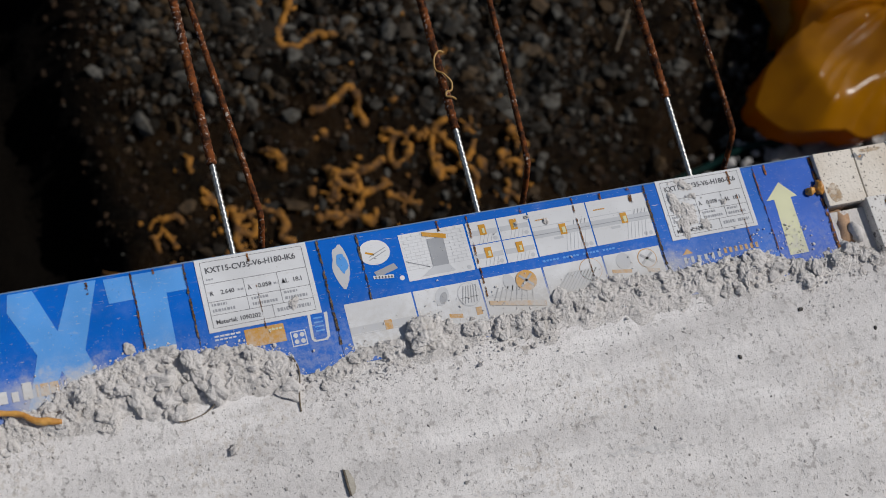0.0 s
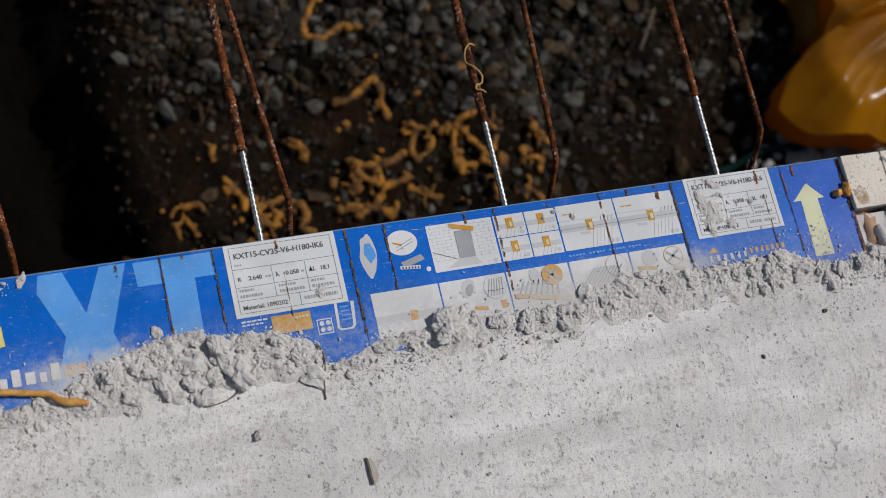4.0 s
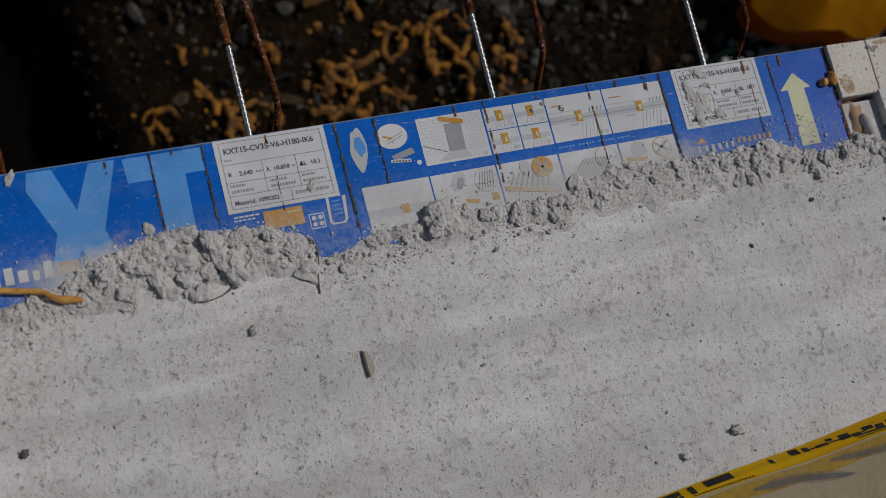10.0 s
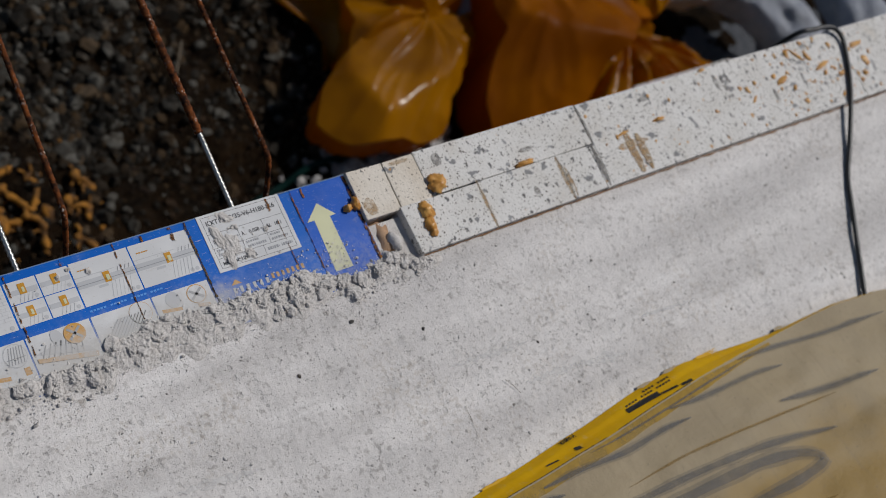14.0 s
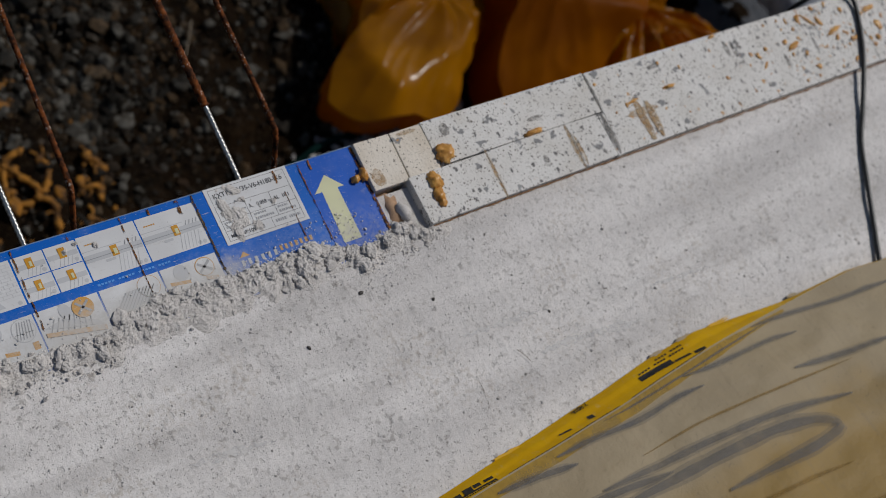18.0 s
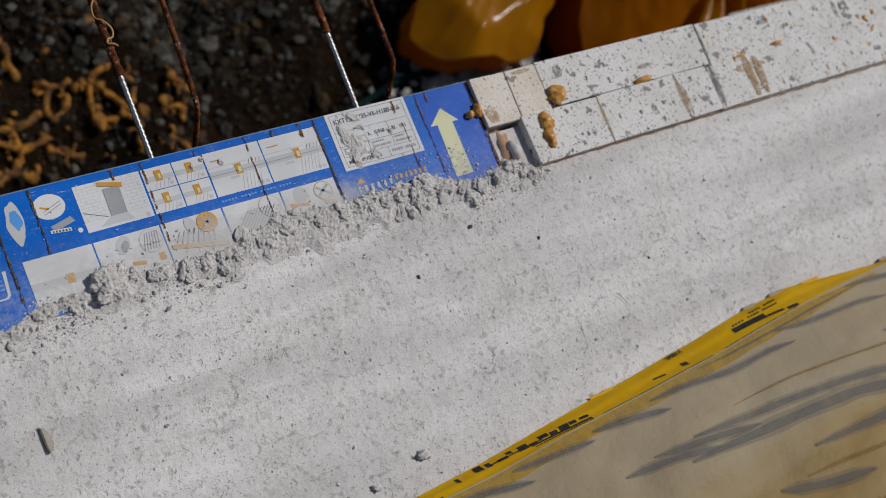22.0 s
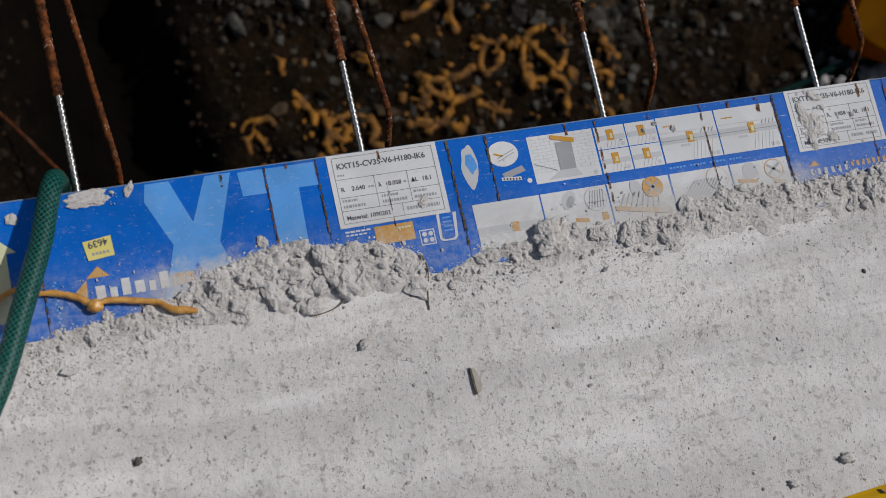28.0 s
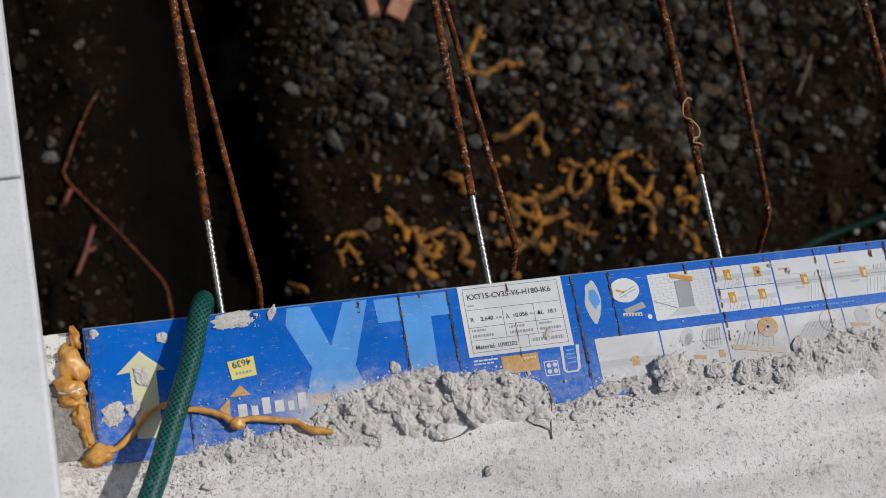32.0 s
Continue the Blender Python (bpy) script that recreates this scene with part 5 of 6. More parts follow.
def sack_skin(name, yellow):
    """The yellow gusset up to the seam, or the film above it."""
    xs = np.linspace(0.30, 1.88, 180)
    steps = [i / 10 for i in range(11)] if yellow else [1 + 1.2 * i / 60 for i in range(61)]
    verts = [on_skin(x, t) for t in steps for x in xs]
    nx = len(xs)
    faces = [(j * nx + i, j * nx + i + 1, (j + 1) * nx + i + 1, (j + 1) * nx + i)[::-1] for j in range(len(steps) - 1) for i in range(nx - 1)]
    return mesh_of(name, verts, faces, SACKSIDE if yellow else SACKTOP, True)


sack = thing("material_sack", "large beige and yellow film sack lying on the slab", "sack")
part("side_gusset", sack_skin("side_gusset", True), sack, "yellow side gusset with black print")
part("top_film", sack_skin("top_film", False), sack, "beige film with grey printed strokes")


def on_gusset(x0, x1, s0, s1, name="print_bar", material=BLACKPRINT, tilt=0.0):
    """A printed bar on the gusset; its far end lies tilt higher."""
    k = max(2, int((x1 - x0) / 0.006))
    verts = []
    for i in range(k + 1):
        f = i / k
        for j in range(4):
            verts.append(on_skin(x0 + (x1 - x0) * f, s0 + (s1 - s0) * j / 3 + tilt * f, 0.0007))
    faces = [(4 * i + j, 4 * i + j + 1, 4 * i + j + 5, 4 * i + j + 4)[::-1] for i in range(k) for j in range(3)]
    part(name, mesh_of(name, verts, faces, material), sack)


def film_print(name, tint, most):
    n = Nodes(name)
    n.put(n.bsdf.inputs["Alpha"], n.ramp(n.noise(30, 4, 0.65), 0.22, 0.58, most * 0.55, most))
    return n.done(n.mix(n.ramp(n.noise(90, 4), 0.35, 0.65), tint, tuple(v * 0.8 for v in tint)), 0.6, 0.0, 0.2)


GREYPRINT = film_print("grey_film_print", (0.130, 0.130, 0.138), 0.50)
PALEPRINT = film_print("pale_film_print", (0.160, 0.155, 0.153), 0.44)
SEAMPRINT = film_print("yellow_film_print", (0.42, 0.25, 0.012), 0.72)
HALOPRINT = film_print("faint_film_print", (0.170, 0.165, 0.160), 0.26)
FAINTOCHRE = film_print("faint_ochre_print", (0.30, 0.18, 0.045), 0.25)
OCHREPRINT = film_print("ochre_film_print", (0.30, 0.18, 0.045), 0.6)


def on_film(points, wide, material, lift=0.0024):
    """A tapering printed stroke on the top film along points of (x, s); wide in units of s."""
    line = curve_points([(x, s, 0) for x, s in points], 0.012)
    verts, k = [], len(line) - 1
    for i, p in enumerate(line):
        w = wide * min(1.0, 0.25 + 4 * i / k, 0.25 + 4 * (k - i) / k) * (1 + 0.25 * noise.noise((p.x * 30, p.y * 9, wide)))
        way = line[min(i + 1, k)] - line[max(i - 1, 0)]
        way = Vector((way.x, way.y * 0.42)).normalized()
        for j in (-1, -0.33, 0.33, 1):
            verts.append(on_skin(p.x - way.y * w * 0.21 * j, max(1.004, p.y + way.x * w * 0.5 * j), lift))
    faces = [(4 * i + j, 4 * i + j + 1, 4 * i + j + 5, 4 * i + j + 4) for i in range(k) for j in range(3)]
    part("print_stroke", mesh_of("print_stroke", verts, faces, material, True), sack)


for wide, material, points in (
        (0.016, GREYPRINT, ((1.041, 1.025), (1.093, 1.034), (1.167, 1.058), (1.223, 1.064), (1.267, 1.077))),
        (0.016, GREYPRINT, ((0.955, 1.026), (1.004, 1.041), (1.060, 1.066))),
        (0.005, GREYPRINT, ((1.118, 1.011), (1.219, 1.022), (1.312, 1.024), (1.422, 1.020))),
        (0.013, PALEPRINT, ((1.247, 1.027), (1.312, 1.052), (1.401, 1.067), (1.457, 1.085))),
        (0.013, PALEPRINT, ((1.389, 1.010), (1.457, 1.026), (1.573, 1.066), (1.68, 1.07))),
        (0.020, PALEPRINT, ((1.068, 1.156), (1.128, 1.174), (1.213, 1.201), (1.302, 1.235), (1.383, 1.269), (1.471, 1.314))),
        (0.020, PALEPRINT, ((1.010, 1.153), (1.078, 1.177), (1.161, 1.213))),
        (0.030, PALEPRINT, ((1.048, 1.207), (1.129, 1.225), (1.197, 1.242), (1.310, 1.278), (1.385, 1.318), (1.414, 1.369), (1.358, 1.377), (1.277, 1.356), (1.212, 1.337)))):
    on_film(points, wide * 0.8, material)
    on_film(points, wide * 1.5, HALOPRINT, 0.0018)
for wide, material, points in (
        (0.026, PALEPRINT, ((1.138, 1.384), (1.201, 1.434), (1.263, 1.465))),
        (0.014, PALEPRINT, ((0.846, 1.015), (0.902, 1.032), (0.953, 1.047))),
        (0.020, PALEPRINT, ((0.965, 1.163), (1.032, 1.180), (1.094, 1.211))),
        (0.016, GREYPRINT, ((0.759, 1.024), (0.808, 1.030), (0.865, 1.060))),
        (0.016, PALEPRINT, ((1.408, 1.170), (1.509, 1.210), (1.600, 1.235))),
        (0.006, OCHREPRINT, ((1.139, 1.137), (1.229, 1.152), (1.341, 1.187), (1.506, 1.231))),
        (0.010, OCHREPRINT, ((1.180, 1.390), (1.249, 1.411), (1.393, 1.466))),
        (0.016, OCHREPRINT, ((1.200, 1.525), (1.247, 1.541), (1.335, 1.569), (1.42, 1.59)))):
    on_film(points, wide * 0.8, material)
    on_film(points, wide * 1.5, HALOPRINT if material is not OCHREPRINT else FAINTOCHRE, 0.0018)
on_film(((0.62, 1.022), (0.83, 1.020), (1.10, 1.020), (1.25, 1.020), (1.38, 1.018), (1.46, 1.014)), 0.036, SEAMPRINT, 0.0014)
for x0, x1, s0, s1 in ((0.660, 0.690, 0.12, 0.75), (0.699, 0.705, 0.10, 0.72), (0.717, 0.747, 0.08, 0.55)):
    on_gusset(x0, x1, s0, s1)
on_gusset(0.790, 0.794, 0.12, 0.42, tilt=0.1)
# a word of heavy print that climbs along the gusset, with fine print above it
for i, (w, s0, s1) in enumerate(((0.010, 0.05, 0.40), (0.006, 0.12, 0.40), (0.013, 0.24, 0.40), (0.007, 0.05, 0.22), (0.012, 0.08, 0.40), (0.010, 0.22, 0.42), (0.012, 0.05, 0.28), (0.010, 0.12, 0.42), (0.012, 0.04, 0.38), (0.009, 0.05, 0.26), (0.012, 0.08, 0.24))):
    x, lift = 0.814 + i * 0.0139, 0.046 * i
    on_gusset(x, x + w, s0 + lift, s1 + lift, tilt=0.04)
on_gusset(0.832, 0.900, 0.36, 0.43, tilt=0.18)
on_gusset(0.885, 0.966, 0.60, 0.70, tilt=0.22)
for i in range(22):
    on_gusset(0.888 + i * 0.0036, 0.8905 + i * 0.0036, 0.76 + i * 0.008, 0.82 + i * 0.008, "small_print")
for i in range(16):
    on_gusset(0.700 + i * 0.0042, 0.7028 + i * 0.0042, 0.80, 0.88, "small_print")
on_gusset(1.201, 1.256, 0.42, 0.66, tilt=0.10)
for i in range(15):
    if i not in (4, 9):
        on_gusset(1.205 + i * 0.0054, 1.2085 + i * 0.0054, 0.30 + i * 0.004, 0.38 + i * 0.004, "small_print")
for i in range(9):
    if i != 4:
        on_gusset(1.240 + i * 0.0054, 1.2435 + i * 0.0054, 0.17, 0.25, "small_print")
for x0, x1, s0, s1, tilt in ((1.258, 1.284, 0.66, 0.76, 0.08), (1.288, 1.306, 0.78, 0.92, 0.05), (1.108, 1.117, 0.60, 0.78, 0.05), (1.064, 1.082, 0.60, 0.68, 0.08)):
    on_gusset(x0, x1, s0, s1, tilt=tilt)
for x0, x1 in ((0.98, 1.15), (1.17, 1.30)):
    on_gusset(x0, x1, 0.965, 0.995, "printed_line")
base, upper = Vector(on_skin(1.124, 0.10)), Vector(on_skin(1.124, 0.50))
across = (Vector(on_skin(1.098, 0.10)) - base).normalized()
climb = (upper - base).normalized()
turn = Matrix((across, climb, across.cross(climb))).transposed().to_4x4()
writing("y agua.", 0.0092, BLACKPRINT, Matrix.Translation(base + across.cross(climb).normalized() * 0.0016) @ turn, "printed_text", sack)
for i, (x, s) in enumerate(((1.25, 0.02), (1.30, 0.02), (1.36, 0.02), (1.505, 0.1), (1.0, 0.02))):
    px, py, pz = on_skin(x, s)
    part("torn_scrap", plate(ragged(px, py + 0.001, 0.012 + 0.006 * (i % 3), 0.0022, 0.6, 16, i + 1.3), pz + 0.0012, SACKSIDE if i in (2, 4) else SACKTOP, "torn_scrap", 0.0006), sack, "torn film scrap")

# ---- loose bits on the slab ----
chip = thing("splinter", "flat grey splinter lying on the concrete", "splinter")
part("face", plate([(0.4290, -0.0905), (0.4322, -0.0915), (0.4352, -0.1000), (0.4358, -0.1068), (0.4335, -0.1120), (0.4302, -0.1140), (0.4298, -0.1050), (0.4296, -0.0970)], slab_height(0.4325, -0.102) + 0.0042, WOOD, "face", 0.0020), chip)
# Darker piece stands for the shade along the splinter's left side.
part("shaded_edge", plate([(0.4280, -0.0895), (0.4290, -0.0905), (0.4296, -0.0970), (0.4298, -0.1050), (0.4302, -0.1140), (0.4290, -0.1128), (0.4284, -0.1020)], slab_height(0.4325, -0.102) + 0.0036, TWIG, "shaded_edge", 0.0030), chip, "dark edge painted as the shaded side")
PEBBLES = [(0.929, -0.0365, 0.0024), (1.007, -0.0712, 0.0018), (1.142, -0.1335, 0.0016), (0.769, -0.240, 0.0062), (0.339, -0.0518, 0.0045), (0.845, -0.07, 0.002), (0.708, -0.2515, 0.0045), (0.134, -0.113, 0.0035)]
for i, (x, y, r) in enumerate(PEBBLES):
    ob = part("pebble", blob("pebble", x, y, slab_height(x, y) + r * 0.3, r * 1.15, r * 0.8, r * 0.7, DARKSTONE if i not in (3, 4, 6) else MORTAR, 0.6, 1.8, i * 1.3, i, 3))
    tagged(ob, "small dark pebble on the concrete" if i not in (3, 4, 6) else "small grey mortar crumb on the concrete", "pebble", "pebbles on the slab")
flake = part("flake", plate([(0.085, -0.0305), (0.0885, -0.0265), (0.095, -0.0255), (0.1015, -0.028), (0.099, -0.0325), (0.092, -0.0335)], slab_height(0.094, -0.03) + 0.0042, MORTAR, "flake", 0.0022))
tagged(flake, "thin curled flake of mortar lifting off the concrete", "flake")


def slab_strip(name, points, wide, material, seed, label, wild=1.0):
    """A thin uneven strip that follows the slab."""
    line = curve_points([(x, y, 0) for x, y in points], 0.002)
    k, verts = len(line), []
    for i, p in enumerate(line):
        q = Vector((p.x, p.y)) + wild * Vector((0.0008 * noise.noise((i * 0.35, seed, 0)), 0.0016 * noise.noise((i * 0.30, seed, 5))))
        w = wide * (0.3 + 0.9 * abs(noise.noise((i * 0.5 / max(1.0, wide * 900), seed, 2)))) * min(1.0, 0.1 + 5 * i / k, 0.1 + 5 * (k - 1 - i) / k)
        way = (line[min(i + 1, k - 1)] - line[max(i - 1, 0)]).normalized()
        for side in (-1, -0.33, 0.33, 1):
            at = q + Vector((-way.y, way.x)) * w * side
            verts.append((at.x, at.y, slab_height(at.x, at.y) + 0.0007))
    faces = [(4 * i + j, 4 * i + 4 + j, 4 * i + 5 + j, 4 * i + 1 + j) for i in range(k - 1) for j in range(3)]
    part(name, mesh_of(name, verts, faces, material, True), floor, label)


def crack(points, wide, seed):
    slab_strip("crack", points, wide, DIRT, seed, "dark hairline crack")


# Pale strips paint the highlights along trowelled ridges onto the slab.
RIDGEGLINT = smear_highlight_material("ridge_highlight", (0.74, 0.725, 0.71), (0.70, 0.685, 0.67))
for i, (wide, points) in enumerate(((0.007, ((1.015, -0.121), (1.076, -0.125), (1.130, -0.128))), (0.010, ((1.100, -0.171), (1.170, -0.175), (1.255, -0.187))), (0.006, ((0.675, -0.131), (0.723, -0.136), (0.770, -0.142))),
                                    (0.005, ((0.540, -0.138), (0.605, -0.148))), (0.006, ((1.295, -0.154), (1.395, -0.162))))):
    slab_strip("ridge_highlight", points, wide, RIDGEGLINT, i * 3.0, "whitish painted highlight of a trowel ridge", 2.0)
crack([(-0.001, -0.141), (0.021, -0.140), (0.048, -0.140), (0.071, -0.135), (0.089, -0.136), (0.120, -0.134)], 0.0006, 1.0)
crack([(1.014, -0.165), (1.0125, -0.185), (1.009, -0.207)], 0.0005, 4.0)
fibre = part("fibre", tube("fibre", [(0.4065, 0.018, 0.0055), (0.410, 0.006, 0.004), (0.4085, -0.006, 0.003), (0.4055, -0.018, 0.002), (0.404, -0.032, 0.0012)], strand_radius(0.0008, 3.0), TWIG, 6, 0.002))
tagged(fibre, "dry brown fibre hanging over the mortar edge", "fibre")
straw = part("straw", tube("straw", [(x, y, max(0.0, mortar_height(x, y)) + 0.0028) for x, y in ((0.2932, -0.0133), (0.3004, -0.0192), (0.3139, -0.0181), (0.3248, -0.0146), (0.3354, -0.0069))], 0.0006, TWIG, 6, 0.003))
tagged(straw, "thin curved straw on the mortar", "straw")
hair = part("thread", tube("thread", [(1.075, -0.158, 0.0012), (1.082, -0.168, 0.0013), (1.086, -0.178, 0.0012)], 0.00028, TWIG, 5, 0.003))
tagged(hair, "short dark thread on the concrete", "thread")
grains = []
for _ in range(1800):
    x, y = rng.uniform(-0.05, 1.95), -abs(rng.normal(0, 0.2))
    if y < -0.52 or y > -0.004:
        continue
    r = 0.0004 + rng.gamma(1.2, 0.00035)
    grains.append((x, y, slab_height(x, y) + r * 0.2, min(r, 0.002)))
n = Nodes("slab_grit")
gritty = n.done(n.mix(n.ramp(island(n), 0.25, 0.75), (0.28, 0.265, 0.25), (0.56, 0.54, 0.525)), 0.9)
tagged(part("grit", stones("grit", grains, gritty, 1, 0.7, 0.2, False, rng)), "fine grit lying on the concrete", "grit", kind="stuff")


# ---- below: gravel, rubble, bags ----
def stony(x, y):
    """Share of the ground covered by pale gravel: a patch away from the slab, thinning out to one side."""
    a = smooth(0.5 + 1.5 * fbm(x, y, 3.4, 3, 11.0))
    far = smooth((y - 0.72 - 0.10 * fbm(x, 0, 4, 2) + 0.16 * smooth((x - 1.1) / 0.25)) / 0.16)
    left = smooth((x - 0.43) / (0.30 - 0.18 * smooth((y - 0.8) / 0.2)))
    right = 1 - 0.86 * smooth((x - 1.34) / 0.24)
    return (0.05 + 0.95 * far * (0.30 + 0.70 * a) * right) * left + (0.015 if x < 0.06 else 0.0)


rng = np.random.default_rng(21)
gravel, fines = [], []
while len(gravel) < 8000:
    x, y = rng.uniform(-0.3, 2.2), rng.uniform(0.3, 1.4)
    if trench(x, y) > 0.25 or rng.uniform() > stony(x, y):
        continue
    r = 0.0035 + rng.gamma(1.7, 0.0029)
    gravel.append((x, y, ground_height(x, y) + r * 0.25, min(r, 0.021)))
while len(fines) < 3200:
    x, y = rng.uniform(-0.5, 2.6), rng.uniform(0.3, 1.4)
    if trench(x, y) > 0.5:
        continue
    r = 0.003 + rng.gamma(1.5, 0.0018)
    fines.append((x, y, ground_height(x, y) + r * 0.2, min(r, 0.010)))
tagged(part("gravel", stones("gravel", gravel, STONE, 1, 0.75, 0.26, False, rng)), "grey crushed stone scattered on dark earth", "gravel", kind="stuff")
chips = []
while len(chips) < 6000:
    x, y = rng.uniform(-0.3, 2.2), rng.uniform(0.35, 1.4)
    if trench(x, y) > 0.3 or rng.uniform() > (0.12 if x > 0.4 else 0.03) + stony(x, y):
        continue
    r = 0.0018 + rng.gamma(1.3, 0.0011)
    chips.append((x, y, ground_height(x, y) + r * 0.25, min(r, 0.006)))
tagged(part("fine_gravel", stones("fine_gravel", chips, STONE, 1, 0.7, 0.25, False, rng)), "fine stone chips pressed into dark earth", "gravel", kind="stuff")
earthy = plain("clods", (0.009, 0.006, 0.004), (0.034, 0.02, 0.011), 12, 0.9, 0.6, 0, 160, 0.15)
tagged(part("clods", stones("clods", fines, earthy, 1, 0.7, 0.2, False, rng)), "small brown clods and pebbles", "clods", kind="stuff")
for i, (x, y, r) in enumerate(((-0.018, 0.797, 0.013), (0.41, 0.515, 0.010))):
    ob = part("rubble_stone", blob("rubble_stone", x, y, ground_height(x, y) + r * 0.3, r * 1.2, r * 0.9, r * 0.7, DARKSTONE, 0.35, 1.4, i * 2.1, i, 3, False))
    tagged(ob, "grey lump of rubble lying on the earth", "stone", "rubble stones")


# hardened foam strings on the ground
def lumpy_radius(r, seed):
    return lambda run, a: r * max(0.25, 1 + 0.9 * noise.noise((run * 45, seed, 0.0)) + 0.5 * noise.noise((run * 120, math.cos(a) * 1.3, seed + math.sin(a))))


def joined(name, meshes):
    """Several meshes of one material as one."""
    bm = bmesh.new()
    for me in meshes:
        bm.from_mesh(me)
    out = bpy.data.meshes.new(name)
    bm.to_mesh(out)
    bm.free()
    out.materials.append(meshes[0].materials[0])
    for me in meshes:
        bpy.data.meshes.remove(me)
    return out


def drop_strand(points, r, seed, twigs=0):
    """A lumpy string of foam with short side shoots."""
    def settle(x, y, k):
        return (x, y, ground_height(x, y) + r * 0.9 + 0.007 * noise.noise((x * 30, y * 30, k)))
    line = curve_points([settle(x, y, seed) for x, y in points], 0.012)
    line = [Vector(p) + Vector((0.004 * noise.noise((p[0] * 90, p[1] * 90, seed)), 0.004 * noise.noise((p[0] * 90, p[1] * 90, seed + 5)), 0)) for p in line]
    bits = [tube("strand", line, lumpy_radius(r, seed), GROUNDFOAM, 8, 0.005)]
    for k in range(twigs):
        p = line[rng.integers(0, len(line))]
        a, reach = rng.uniform(0, math.tau), rng.uniform(0.012, 0.030)
        way = [(p.x + reach * f * math.cos(a + f), p.y + reach * f * math.sin(a + f)) for f in (0.0, 0.35, 0.7, 1.0)]
        bits.append(tube("shoot", [settle(x, y, seed + k) for x, y in way], lumpy_radius(r * rng.uniform(0.45, 0.85), seed + k), GROUNDFOAM, 7, 0.006))
    for p in (line[0], line[-1], line[len(line) // 2]):
        bits.append(blob("knob", p.x, p.y, p.z, r * rng.uniform(1.0, 1.9), r * rng.uniform(0.9, 1.5), r * 1.1, GROUNDFOAM, 0.4, 1.5, seed, seed, 2))
    ob = part("foam_squiggle", joined("foam_squiggle", bits))
    tagged(ob, "branching string of hardened orange foam on the earth", "foam strand", "foam strings on the ground")


LONE = (((0.877, 1.021), (0.853, 0.976), (0.835, 0.945), (0.839, 0.919), (0.868, 0.908), (0.903, 0.927), (0.939, 0.921)), ((0.866, 0.770), (0.891, 0.774), (0.919, 0.789), (0.948, 0.808), (0.964, 0.794), (0.969, 0.762), (0.972, 0.734)))
RIGHT = (((1.002, 0.708), (1.019, 0.701), (1.036, 0.693), (1.063, 0.697)), ((1.024, 0.694), (1.006, 0.658), (1.007, 0.627), (1.031, 0.637), (1.050, 0.666)), ((1.072, 0.683), (1.099, 0.687), (1.120, 0.698), (1.140, 0.703)),
         ((1.105, 0.687), (1.090, 0.650), (1.080, 0.614), (1.081, 0.582)), ((1.114, 0.673), (1.128, 0.647), (1.141, 0.620)), ((1.174, 0.681), (1.190, 0.666), (1.178, 0.642), (1.158, 0.612), (1.129, 0.596), (1.090, 0.594)),
         ((1.135, 0.596), (1.157, 0.581), (1.158, 0.556), (1.148, 0.526)))
MIDDLE = (((0.871, 0.639), (0.892, 0.625), (0.924, 0.628), (0.955, 0.631), (0.983, 0.647)), ((0.865, 0.609), (0.893, 0.597), (0.920, 0.580), (0.957, 0.582), (0.978, 0.592)), ((0.922, 0.622), (0.920, 0.580), (0.901, 0.545), (0.860, 0.525)),
          ((0.872, 0.645), (0.870, 0.603), (0.858, 0.574)), ((0.979, 0.568), (1.006, 0.553), (1.041, 0.543)), ((0.822, 0.541), (0.882, 0.541), (0.925, 0.518)))
NEAR_PIT = (((0.612, 0.616), (0.625, 0.621), (0.639, 0.602), (0.639, 0.572)), ((0.659, 0.588), (0.660, 0.558), (0.652, 0.524), (0.656, 0.500), (0.682, 0.485)), ((0.660, 0.558), (0.686, 0.573), (0.717, 0.582)),
            ((0.662, 0.534), (0.683, 0.526), (0.698, 0.542)), ((0.757, 0.705), (0.772, 0.691), (0.780, 0.666)), ((0.742, 0.561), (0.757, 0.542), (0.740, 0.514), (0.760, 0.500)))
STRAY = (((0.522, 0.590), (0.551, 0.590), (0.558, 0.580)), ((0.504, 0.557), (0.508, 0.533)), ((0.604, 0.704), (0.595, 0.695), (0.598, 0.681)), ((0.410, 0.527), (0.427, 0.513), (0.436, 0.501)), ((0.529, 0.560), (0.542, 0.535)))
FAR_RIGHT = (((1.267, 0.660), (1.289, 0.645), (1.299, 0.631)), ((1.239, 0.598), (1.259, 0.603), (1.283, 0.594), (1.264, 0.571)), ((1.222, 0.531), (1.243, 0.510), (1.250, 0.485)), ((1.179, 0.859), (1.198, 0.863)))
seed = 3.0
for strands, r, twigs in ((LONE, 0.0072, 1), (RIGHT, 0.0066, 4), (MIDDLE, 0.0072, 4), (NEAR_PIT, 0.0066, 3), (STRAY, 0.0050, 1), (FAR_RIGHT, 0.0064, 3)):
    for pts in strands:
        drop_strand(pts, r * rng.uniform(0.8, 1.15), seed, twigs)
        seed += 1.0
CLUSTERS = [(1.06, 0.66, 0.09, 0.07), (0.92, 0.58, 0.08, 0.05), (0.69, 0.54, 0.08, 0.05), (1.25, 0.55, 0.03, 0.06), (0.54, 0.56, 0.06, 0.04), (0.97, 0.88, 0.09, 0.06)]
bits = []
while len(bits) < 130:
    cx, cy, sx, sy = CLUSTERS[rng.integers(0, len(CLUSTERS))]
    x, y = rng.normal(cx, sx * 1.5), max(0.40, rng.normal(cy, sy * 1.4))
    if x > 0.47:
        bits.append((x, y, ground_height(x, y) + 0.004, 0.002 + rng.gamma(1.4, 0.0024)))
